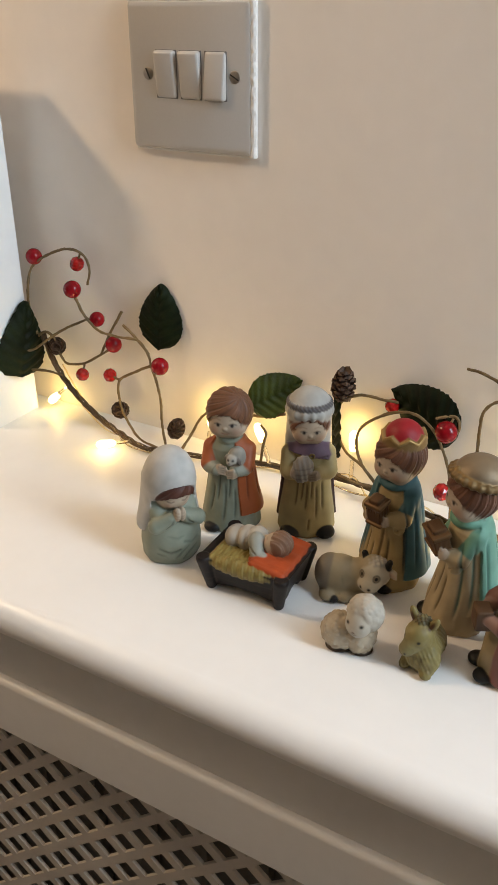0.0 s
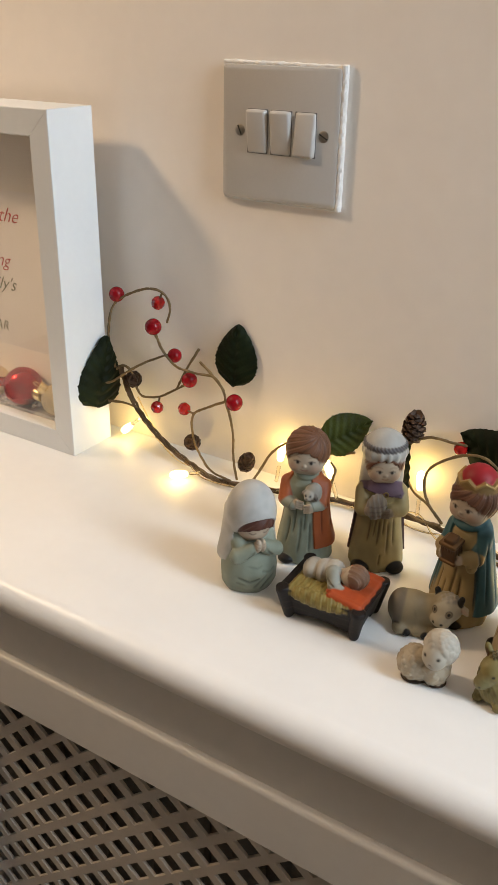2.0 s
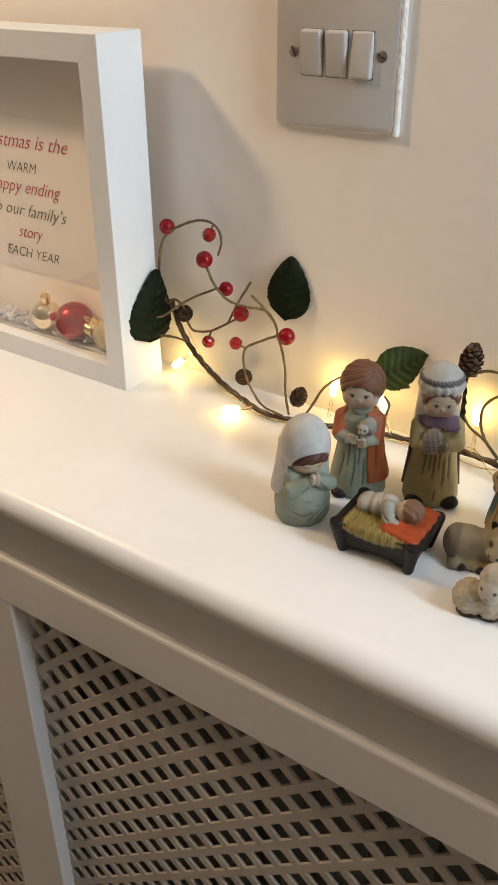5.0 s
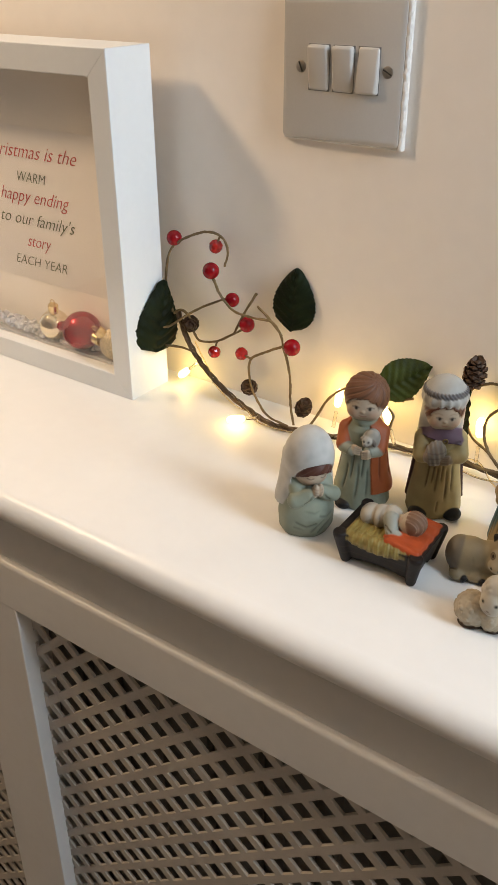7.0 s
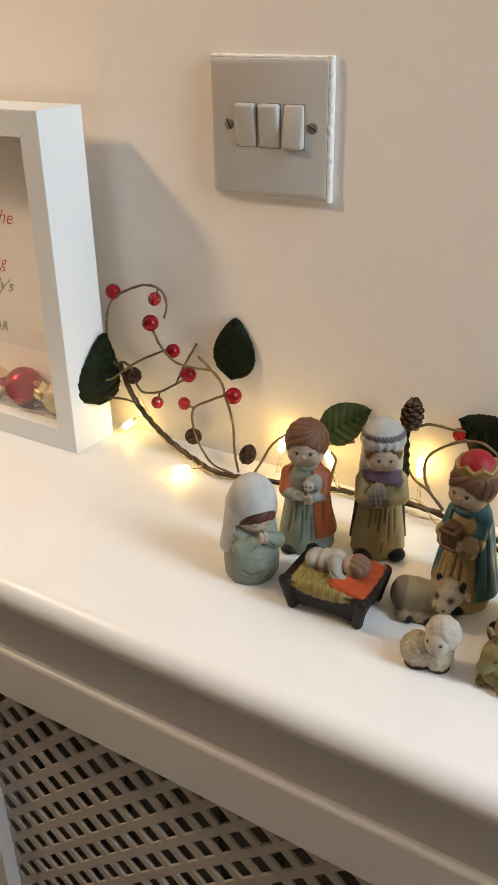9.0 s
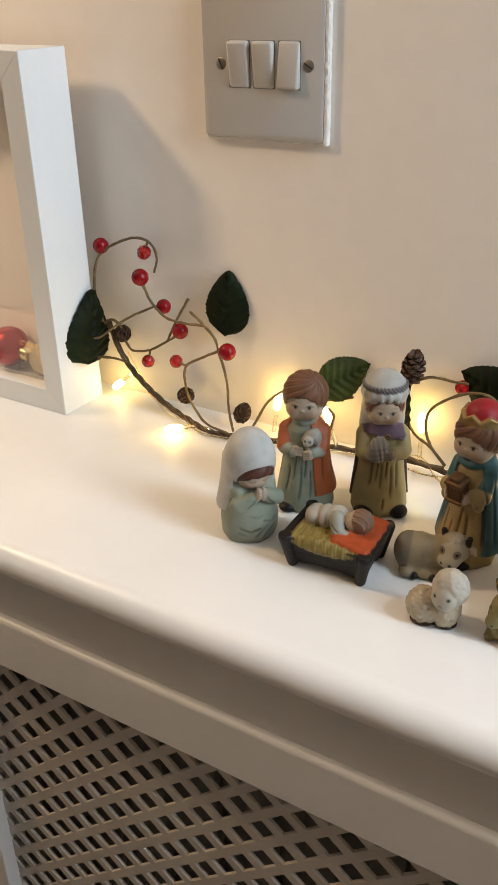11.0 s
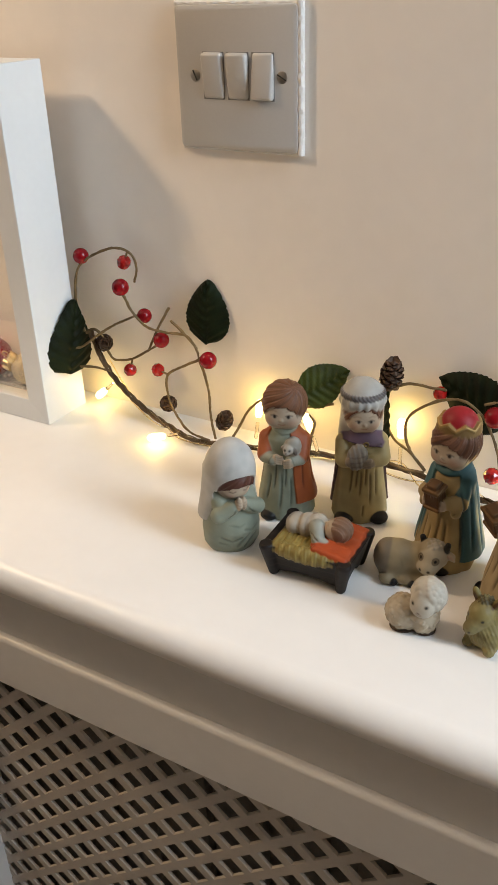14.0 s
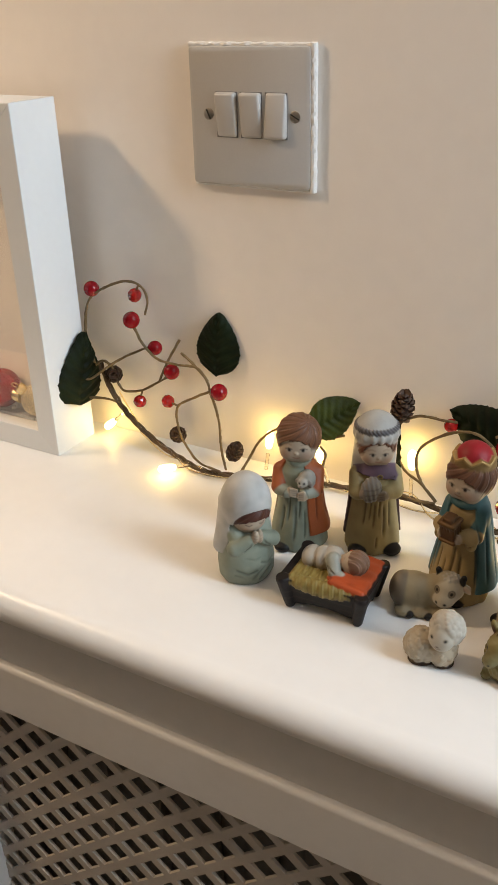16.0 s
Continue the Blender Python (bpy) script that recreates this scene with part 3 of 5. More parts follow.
# foot, tip of each bulb, in millimetres
BULBS = (((-40, -37, 6), (-56, -52, 6), 0.017), ((-116, -16, 22), (-132, -16, 8), 0.010), ((14, -22, 8), (10, -7.5, 29), 0.027), ((120, -18, 10), (116, -7.5, 38), 0.026), ((62, -20, 8), (52, -18, 32), 0.003),
         ((200, -26, 6), (216, -40, 8), 0.040))
for foot, tip, watts in BULBS:
    a, b = mm(foot), mm(tip)
    way = (b - a).normalized()
    holder = part("bulb_holder", tube([a, a.lerp(b, 0.45)], 0.0013, 8), SLEEVE, lights, "clear sleeve of a bulb")
    bm = lathe([(0, 0), (0.0015, 0.0003), (0.0025, 0.002), (0.0031, 0.0090), (0.0025, 0.0120), (0.0012, 0.0134), (0, 0.0138)], 14)
    bmesh.ops.transform(bm, matrix=Matrix.Translation(b - way * 0.0110) @ way.to_track_quat("Z", "Y").to_matrix().to_4x4(), verts=bm.verts)
    lit = part("bulb", bm, BULB if watts else SLEEVE, lights, "glowing warm bulb" if watts else "clear bulb")
    if watts:
        lit.visible_shadow = False
        lamp("fairy_bulb_light", "POINT", tuple(b + way * 0.0005), (1.0, 0.67, 0.20), 0.44 * watts, 0.003)

# ---- painted bisque figures, each modelled like clay and skinned as one mesh ----
def ceramic(name, rough):
    m, n, l, b = principled(name)
    at = n.new("ShaderNodeAttribute")
    at.attribute_name = "paint"
    co, big, small = n.new("ShaderNodeTexCoord"), n.new("ShaderNodeTexNoise"), n.new("ShaderNodeTexNoise")
    big.inputs["Scale"].default_value, small.inputs["Scale"].default_value = 90, 900
    for t in (big, small):
        l.new(co.outputs["Object"], t.inputs["Vector"])
    mr = n.new("ShaderNodeMapRange")
    mr.inputs["To Min"].default_value, mr.inputs["To Max"].default_value = 0.40, 0.80
    l.new(big.outputs["Fac"], mr.inputs["Value"])
    mul = n.new("ShaderNodeVectorMath")
    mul.operation = "SCALE"
    l.new(at.outputs["Color"], mul.inputs[0])
    l.new(mr.outputs["Result"], mul.inputs["Scale"])
    l.new(mul.outputs["Vector"], b.inputs["Base Color"])
    b.inputs["Specular IOR Level"].default_value = 0.32
    rr_ = n.new("ShaderNodeMapRange")
    rr_.inputs["To Min"].default_value, rr_.inputs["To Max"].default_value = rough - 0.1, rough + 0.12
    l.new(big.outputs["Fac"], rr_.inputs["Value"])
    l.new(rr_.outputs["Result"], b.inputs["Roughness"])
    l.new(at.outputs["Alpha"], b.inputs["Metallic"])
    bp = n.new("ShaderNodeBump")
    bp.inputs["Strength"].default_value, bp.inputs["Distance"].default_value = 0.12, 0.0004
    l.new(small.outputs["Fac"], bp.inputs["Height"])
    l.new(bp.outputs["Normal"], b.inputs["Normal"])
    return m


BISQUE = ceramic("painted_bisque", 0.50)


class Clay:
    """A lump of clay in millimetres: front is -y, z up. Lumps are pressed on, cut off and painted."""

    def __init__(self, lo, hi, step=0.75):
        self.lo, self.step = np.array(lo, np.float32), step
        ax = [np.arange(lo[i], hi[i] + step, step, dtype=np.float32) for i in range(3)]
        self.X, self.Y, self.Z = np.meshgrid(*ax, indexing="ij")
        self.base, self.spun = (self.X, self.Y, self.Z), False
        self.D = np.full(self.X.shape, 50.0, np.float32)
        self.C = np.zeros(self.X.shape + (4,), np.float32)
        self.A = np.arctan2(self.X, -self.Y)

    def local(self, c, turn):
        p = np.stack((self.X - c[0], self.Y - c[1], self.Z - c[2]), -1)
        if turn:
            p = p @ np.array(Euler([radians(a) for a in turn]).to_matrix(), np.float32)
        return p

    def spin(self, centre, yaw, shift=(0, 0, 0)):
        """Work in a frame turned about an upright line through centre and shifted, until yaw is 0."""
        self.spun = yaw != 0
        a = radians(yaw)
        x, y = self.base[0] - centre[0] - shift[0], self.base[1] - centre[1] - shift[1]
        self.Z = self.base[2] - shift[2]
        self.X, self.Y = x * math.cos(a) + y * math.sin(a) + centre[0], y * math.cos(a) - x * math.sin(a) + centre[1]

    def near(self, lo, hi):
        """The part of the lump that a small form can reach."""
        n = self.X.shape
        if self.spun:
            return tuple(slice(0, k) for k in n)
        a = [int(max(0, (lo[i] - self.lo[i]) / self.step)) for i in range(3)]
        b = [int(min(n[i], max(a[i] + 1, (hi[i] - self.lo[i]) / self.step + 2))) for i in range(3)]
        return tuple(slice(i, j) for i, j in zip(a, b))

    def ell(self, c, r, turn=None):
        far = np.full(self.X.shape, 50.0, np.float32)
        m = max(r) + 6 if turn else 0
        s = self.near([c[i] - (m or r[i] + 6) for i in range(3)], [c[i] + (m or r[i] + 6) for i in range(3)])
        p = np.stack((self.X[s] - c[0], self.Y[s] - c[1], self.Z[s] - c[2]), -1)
        if turn:
            p = p @ np.array(Euler([radians(a) for a in turn]).to_matrix(), np.float32)
        r = np.array(r, np.float32)
        k0 = np.linalg.norm(p / r, axis=-1)
        k1 = np.linalg.norm(p / (r * r), axis=-1) + 1e-6
        far[s] = k0 * (k0 - 1) / k1
        return far

    def cap(self, a, b, ra, rb=None):
        rb = ra if rb is None else rb
        a, b = np.array(a, np.float32), np.array(b, np.float32)
        far, m = np.full(self.X.shape, 50.0, np.float32), max(ra, rb) + 6
        s = self.near(np.minimum(a, b) - m, np.maximum(a, b) + m)
        p = np.stack((self.X[s] - a[0], self.Y[s] - a[1], self.Z[s] - a[2]), -1)
        t = np.clip(p @ (b - a) / ((b - a) @ (b - a)), 0, 1)
        far[s] = np.linalg.norm(p - t[..., None] * (b - a), axis=-1) - (ra + (rb - ra) * t)
        return far

    def reach(self, d, far=5.0):
        """The block of cells in which a form comes near."""
        m = d < far
        out = []
        for ax in range(3):
            hit = np.flatnonzero(m.any(axis=tuple(i for i in range(3) if i != ax)))
            if not len(hit):
                return None
            out.append(slice(hit[0], hit[-1] + 1))
        return tuple(out)

    def path(self, pts, r):
        d = self.cap(pts[0], pts[1], r)
        for a, b in zip(pts[1:], pts[2:]):
            d = np.minimum(d, self.cap(a, b, r))
        return d

    def block(self, c, h, r=1.0, turn=None):
        q = np.abs(self.local(c, turn)) - (np.array(h, np.float32) - r)
        return np.linalg.norm(np.maximum(q, 0), axis=-1) + np.minimum(q.max(-1), 0) - r

    def ring(self, c, big, small, turn=None, tall=1.0):
        p = self.local(c, turn)
        q = np.hypot(p[..., 0], p[..., 1]) - big
        return np.hypot(q, p[..., 2] / tall) - small

    def robe(self, rows, folds=0, amp=0.0, phase=0.0, grow=0.0, around=None):
        """A body of oval sections: rows of (z, rx, ry, cx, cy), with hanging folds that deepen towards the hem."""
        rows = np.array(rows, np.float32)
        f = [np.interp(self.Z, rows[:, 0], rows[:, i]) for i in range(1, 5)]
        x, y = self.X - f[2], self.Y - f[3]
        low = np.clip(1 - (self.Z - rows[0, 0]) / (0.75 * (rows[-1, 0] - rows[0, 0])), 0, 1)
        ang = np.arctan2(x, -y)
        wave = 1 + amp * low * (np.cos(folds * ang + phase) + 0.4 * np.cos((folds * 2 + 1) * ang + 2 * phase))
        d = (np.hypot(x / f[0], y / f[1]) - wave) * np.minimum(f[0], f[1]) - grow
        d = np.maximum(d, np.maximum(rows[0, 0] - self.Z - grow * 0.2, self.Z - rows[-1, 0] - grow) * 0.9)
        if around:
            gap = np.abs((ang - around[0] + np.pi) % (2 * np.pi) - np.pi)
            d = np.maximum(d, (around[1] - gap) * 9.0)
        return d

    def blend(self, q, w, colour):
        w = w[..., None]
        self.C[q] = self.C[q] * (1 - w) + np.array((*colour, 0.0)[:4], np.float32) * w

    def add(self, d, colour, k=1.2):
        q = self.reach(d)
        D, d = self.D[q], d[q]
        h = np.clip(0.5 + 0.5 * (D - d) / k, 0, 1)
        self.blend(q, np.clip(0.5 + 0.5 * (D - d) / 0.35, 0, 1), colour)
        self.D[q] = D * (1 - h) + d * h - k * h * (1 - h)

    def cut(self, d, k=0.8, colour=None, wide=0.3):
        q = self.reach(d)
        D, e = self.D[q], d[q]
        h = np.clip(0.5 - 0.5 * (D + e) / k, 0, 1)
        self.D[q] = D * (1 - h) - e * h + k * h * (1 - h)
        if colour:
            self.paint(d - wide, colour)

    def stroke(self, pts, wide, colour, front, soft=0.22, most=1.0):
        """A brush line over the front, through (x, z) points."""
        d = np.full(self.X.shape, 50.0, np.float32)
        xs, zs = [p[0] for p in pts], [p[1] for p in pts]
        q = self.near((min(xs) - 4, -99, min(zs) - 4), (max(xs) + 4, front, max(zs) + 4))
        X, Z = self.X[q], self.Z[q]
        best = np.full(X.shape, 50.0, np.float32)
        for (ax, az), (bx, bz) in zip(pts, pts[1:]):
            t = np.clip(((X - ax) * (bx - ax) + (Z - az) * (bz - az)) / ((bx - ax) ** 2 + (bz - az) ** 2), 0, 1)
            best = np.minimum(best, np.hypot(X - ax - t * (bx - ax), Z - az - t * (bz - az)))
        d[q] = np.where(self.Y[q] < front, best - wide, 50)
        self.paint(d, colour, soft, most)

    def mottle(self, colour, grain, most, seed=0.0, cover=0.1):
        """Uneven patches of thin paint."""
        x, y, z = self.X / grain, self.Y / grain, self.Z / grain
        f = np.sin(1.7 * x + 1.1 * np.sin(1.3 * z + seed)) * np.sin(1.5 * z + 1.2 * np.sin(1.9 * y + seed)) + 0.6 * np.sin(3.1 * y + 2.2 * x + seed) * np.sin(2.7 * z - x)
        self.blend(np.s_[:, :, :], most * np.clip((f - cover) * 1.6, 0, 1), colour)

    def paint(self, d, colour, soft=0.45, most=1.0):
        q = self.reach(d)
        if q:
            self.blend(q, most * np.clip(0.5 - d[q] / (2 * soft), 0, 1), colour)

    def skin(self, name, place, turn, label, category, group="nativity figures", scale=1.0):
        D, st = np.maximum(self.D, -self.Z), self.step
        s = D < 0
        n = np.array(D.shape)
        c8 = [s[i:n[0] - 1 + i, j:n[1] - 1 + j, k:n[2] - 1 + k] for i in (0, 1) for j in (0, 1) for k in (0, 1)]
        tot = sum(c.astype(np.int8) for c in c8)
        cells = np.argwhere((tot > 0) & (tot < 8))
        index = np.full(n - 1, -1, np.int32)
        index[tuple(cells.T)] = np.arange(len(cells))
        acc, cnt = np.zeros((len(cells), 3)), np.zeros(len(cells))
        corner = [np.array((i, j, k)) for i in (0, 1) for j in (0, 1) for k in (0, 1)]
        for a in range(8):
            for b in range(a + 1, 8):
                if np.abs(corner[a] - corner[b]).sum() != 1:
                    continue
                da, db = D[tuple((cells + corner[a]).T)], D[tuple((cells + corner[b]).T)]
                m = (da < 0) != (db < 0)
                t = da[m] / (da[m] - db[m])
                acc[m] += corner[a] + t[:, None] * (corner[b] - corner[a])
                cnt[m] += 1
        v = cells + acc / cnt[:, None]
        low = np.floor(v).astype(int)
        fr = (v - low)
        col = np.zeros((len(v), 4))
        for cc in corner:
            q = np.minimum(low + cc, n - 1)
            w = np.prod(np.where(cc == 1, fr, 1 - fr), axis=1)
            col += self.C[tuple(q.T)] * w[:, None]
        quads = []
        for ax in range(3):
            u, w = (ax + 1) % 3, (ax + 2) % 3
            sl0, sl1 = [slice(None)] * 3, [slice(None)] * 3
            sl0[ax], sl1[ax] = slice(0, -1), slice(1, None)
            e = s[tuple(sl0)] != s[tuple(sl1)]
            pts = np.argwhere(e)
            pts = pts[(pts[:, u] > 0) & (pts[:, w] > 0) & (pts[:, u] < n[u] - 1) & (pts[:, w] < n[w] - 1)]
            flip = s[tuple(sl0)][tuple(pts.T)]
            du, dw = np.eye(3, dtype=int)[u], np.eye(3, dtype=int)[w]
            q = np.stack([index[tuple((pts - o).T)] for o in (du + dw, dw, 0 * du, du)], 1)
            q[~flip] = q[~flip][:, ::-1]
            quads.append(q)
        quads = np.concatenate(quads)
        quads = quads[(quads >= 0).all(1)]
        co = (v * st + self.lo) * 0.001 * scale
        me = bpy.data.meshes.new(name)
        me.vertices.add(len(co))
        me.vertices.foreach_set("co", co.astype(np.float32).ravel())
        me.loops.add(4 * len(quads))
        me.loops.foreach_set("vertex_index", quads.astype(np.int32).ravel())
        me.polygons.add(len(quads))
        me.polygons.foreach_set("loop_start", np.arange(0, 4 * len(quads), 4, dtype=np.int32))
        me.update(calc_edges=True)
        me.validate()
        attr = me.color_attributes.new("paint", "FLOAT_COLOR", "POINT")
        attr.data.foreach_set("color", col.astype(np.float32).ravel())
        me.materials.append(BISQUE)
        me.shade_smooth()
        ob = new(name, me)
        ob.matrix_world = pose(place[0], place[1], SHELF, 0, 0, turn)
        return tagged(ob, label, category, group)


SKIN, HAIR, BLACK = (0.68, 0.55, 0.41), (0.17, 0.075, 0.040), (0.012, 0.011, 0.011)
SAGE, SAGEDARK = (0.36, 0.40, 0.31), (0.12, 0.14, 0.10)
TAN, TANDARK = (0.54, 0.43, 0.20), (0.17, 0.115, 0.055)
WHITE, GREY = (0.72, 0.72, 0.69), (0.16, 0.15, 0.155)
ORANGE, GOLD, BROWN = (0.50, 0.13, 0.04), (0.42, 0.27, 0.11, 0.75), (0.14, 0.07, 0.03)


def locks(c, centre, r, n, side=0.45):
    """Locks of hair that curl out of a whorl on top of the head, off to one side."""
    w = Vector((side, -0.25, 0.95)).normalized()
    u = Vector((1, 0, 0)).cross(w).normalized()
    v = w.cross(u)
    p = [(g - o) / r for g, o in zip((c.X, c.Y, c.Z), centre)]
    a, b, h = (sum(e * q for e, q in zip(ax, p)) for ax in (u, v, w))
    ang, far = np.arctan2(b, a), np.arctan2(np.hypot(a, b), h)
    ph = n * (ang + 0.55 * far) + 1.3 * np.sin(2.1 * far + 2 * ang)
    return 0.62 * np.sin(ph) + 0.36 * np.sin(2.3 * ph + 1.7) + 0.30 * np.sin(4.7 * ph + 0.4)


def head(c, centre, r, fringe, hair=None, sweep=0.0, tall=1.06, side=0.45):
    """A round head with painted eyes under a thick cap of hair."""
    x, y, z = centre
    c.add(c.ell(centre, (r * 0.90, r * 0.92, r * tall)), SKIN, 1.5)
    for s in (-1, 1):
        c.add(c.ell((x + s * r * 0.38, y - r * 0.42, z - r * 0.50), (r * 0.38, r * 0.40, r * 0.36)), SKIN, 5)
    c.add(c.ell((x, y - r * 0.89, z - r * 0.36), (r * 0.06, r * 0.075, r * 0.055)), SKIN, 1.8)
    front = y - r * 0.25
    for s in (-1, 1):
        ex, ez = x + s * r * 0.33, z - r * 0.18
        c.paint(c.ell((x + s * r * 0.50, y - r * 0.75, z - r * 0.48), (r * 0.20, r * 0.4, r * 0.16)), (0.66, 0.42, 0.30), 1.8, 0.8)
        c.paint(c.ell((ex, y - r * 0.86, ez), (r * 0.13, r * 0.4, r * 0.075)), (0.62, 0.55, 0.46), 0.3)
        c.paint(c.ell((ex - s * r * 0.02, y - r * 0.86, ez - r * 0.01), (r * 0.075, r * 0.4, r * 0.085)), (0.02, 0.012, 0.010), 0.2)
        c.stroke([(ex - s * r * 0.15, ez + r * 0.03), (ex, ez + r * 0.085), (ex + s * r * 0.16, ez + r * 0.015)], r * 0.018, (0.06, 0.03, 0.02), front)
        c.stroke([(ex - s * r * 0.12, ez + r * 0.24), (ex + s * r * 0.06, ez + r * 0.28), (ex + s * r * 0.22, ez + r * 0.20)], r * 0.014, (0.22, 0.12, 0.07), front, 0.3, 0.7)
    c.stroke([(x - r * 0.16, z - r * 0.575), (x - r * 0.07, z - r * 0.625), (x + r * 0.07, z - r * 0.625), (x + r * 0.16, z - r * 0.575)], r * 0.022, (0.42, 0.17, 0.12), front, 0.25)
    hair = hair or HAIR
    lock = locks(c, centre, r, 13, side)
    cap = c.ell((x, y + r * 0.06, z + r * 0.08), (r * 1.03, r * 1.04, r * 1.07)) - lock * r * 0.030
    face = c.ell((x + sweep, y - r * 1.02, z + r * (fringe - 0.95)), (r * 0.93, r * 0.98, r * 0.95)) - 0.06 * r * lock
    c.add(np.maximum(cap, -face), hair, 0.5)
    # darker wash of paint in the partings between the locks
    wash = np.maximum(np.maximum(np.abs(cap + lock * r * 0.030) - 1.4, -face), (lock + 0.72) * 1.6)
    c.paint(wash, tuple(0.5 * v for v in hair), 0.45)


def fingers(c, p, reach, tone=None, r=1.05):
    """A small closed hand: palm and four fingers laid side by side."""
    x, y, z = p
    tone = tone or SKIN
    c.add(c.ell((x - reach * 0.25, y + 0.8, z), (abs(reach) * 0.62, 2.5, 3.3)), tone, 0.8)
    for k in range(4):
        h = z + 2.5 - k * 1.6
        c.add(c.cap((x - reach * 0.2, y - 0.9, h + 0.4), (x + reach * (0.72 - 0.06 * abs(k - 1)), y - 0.5, h - 0.5), r, r * 0.8), tone, 0.25)
        if k:
            c.paint(c.cap((x, y - 1.6, h + 0.95), (x + reach * 0.6, y - 1.3, h + 0.35), 0.25), tuple(0.45 * v for v in tone), 0.3)


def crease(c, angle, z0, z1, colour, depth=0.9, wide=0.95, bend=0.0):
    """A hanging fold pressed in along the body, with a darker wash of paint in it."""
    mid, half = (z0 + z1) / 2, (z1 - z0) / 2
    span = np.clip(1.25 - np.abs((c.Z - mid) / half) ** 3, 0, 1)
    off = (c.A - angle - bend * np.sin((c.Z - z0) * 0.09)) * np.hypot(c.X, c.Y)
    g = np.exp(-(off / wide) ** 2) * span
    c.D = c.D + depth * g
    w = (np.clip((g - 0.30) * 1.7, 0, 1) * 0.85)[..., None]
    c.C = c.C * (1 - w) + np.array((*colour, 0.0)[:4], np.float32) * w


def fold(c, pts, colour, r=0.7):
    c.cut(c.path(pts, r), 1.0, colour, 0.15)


# kneeling woman in a white veil
c = Clay((-23, -22, -1), (23, 22, 80), 0.48)
c.add(c.robe([(0, 15.5, 14.5, 0, 0), (4, 17.6, 16, 0, 0), (14, 18.2, 16.5, 0, 0), (24, 17.0, 15.5, 0, 0.3), (34, 14.6, 13.5, 0, 1), (42, 11.5, 11, 0, 1), (48, 7, 7, 0, 1)], 5, 0.02), SAGE)
for s in (-1, 1):
    c.add(c.cap((s * 10.4, -3, 38), (s * 9.0, -11, 30), 4.6, 5.0), SAGE, 2)
    c.add(c.cap((s * 9.0, -11.5, 30.5), (s * 3.4, -15, 35), 4.4, 3.4), SAGE, 1.2)
    # bell sleeve that hangs to a point, its hem lined with a darker wash
    bell = c.cap((s * 5.0, -14.8, 33.0), (s * 12.6, -12.2, 29.0), 4.2, 5.2)
    c.add(np.maximum(bell, 26.4 - 0.16 * (np.abs(c.X) - 9) ** 2 * 0.35 - c.Z), SAGE, 0.5)
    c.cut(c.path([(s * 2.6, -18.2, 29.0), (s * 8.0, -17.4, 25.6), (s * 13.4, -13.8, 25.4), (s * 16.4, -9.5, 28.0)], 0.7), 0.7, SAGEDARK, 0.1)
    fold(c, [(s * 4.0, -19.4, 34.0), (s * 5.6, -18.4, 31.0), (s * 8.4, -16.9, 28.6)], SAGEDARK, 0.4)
    c.add(c.ell((s * 1.5, -17.2, 36.6), (2.2, 3.0, 5.2), (14, 0, 0)), SKIN, 0.4)
    for k in range(3):
        c.stroke([(s * 0.9, 34.4 + 2.1 * k), (s * 3.2, 35.2 + 2.1 * k)], 0.16, (0.36, 0.26, 0.18), -17.5, 0.25)
c.add(c.ell((0, -6.4, 45.6), (10.6, 10, 9.8)), SKIN, 1)
for s in (-1, 1):
    c.stroke([(s * 2.4, 45.0), (s * 4.2, 44.2), (s * 6.2, 45.2)], 0.28, (0.10, 0.05, 0.035), -9.0, 0.25)
    c.paint(c.ell((s * 5.2, -14.0, 41.6), (2.2, 4, 1.6)), (0.66, 0.44, 0.32), 1.4, 0.7)
hair = np.maximum(c.ell((0, -6.4, 49), (12.8, 12.2, 11.6)) - 0.42 * locks(c, (0, -6, 49), 12, 13), -(c.Z - 48.2 + 0.5 * np.maximum(np.abs(c.X) - 5, 0)))
c.add(hair, (0.13, 0.045, 0.028), 0.5)
veil = c.ell((0, -1.8, 52.3), (15.9, 16.8, 22.2), (12, 0, 0))
veil = np.minimum(veil, c.robe([(20, 19.6, 12.8, 0, 4.6), (26, 19.4, 13.6, 0, 4.0), (36, 17.6, 14.6, 0, 2.6), (48, 16.0, 15.8, 0, 1), (56, 15.6, 15.8, 0, 0)], 5, 0.03))
opening = c.ell((0, -20.0, 42.6), (17.0, 15.2, 13.0))
veil = np.maximum(veil, -opening)
lower = np.maximum(np.maximum(np.abs(c.X) - 13.2 - 0.10 * (44 - c.Z), c.Y + 1.5), c.Z - 44)
hem = 22.5 - c.Z + 1.5 * np.sin(c.A * 5) - 0.10 * c.Y
c.add(np.maximum(np.maximum(veil, -lower), hem), WHITE, 0.6)
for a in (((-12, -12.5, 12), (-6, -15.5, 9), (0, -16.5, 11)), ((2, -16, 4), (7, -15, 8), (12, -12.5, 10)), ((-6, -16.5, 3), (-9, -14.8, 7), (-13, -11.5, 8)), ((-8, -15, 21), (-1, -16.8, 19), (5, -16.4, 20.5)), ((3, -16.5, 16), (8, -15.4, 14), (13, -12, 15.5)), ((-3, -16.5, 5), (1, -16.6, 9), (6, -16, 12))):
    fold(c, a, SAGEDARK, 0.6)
c.skin("kneeling_woman_figurine", (0.0560, -0.1260), 55, "painted ceramic kneeling woman in white veil and pale green dress", "figurine", scale=0.94)

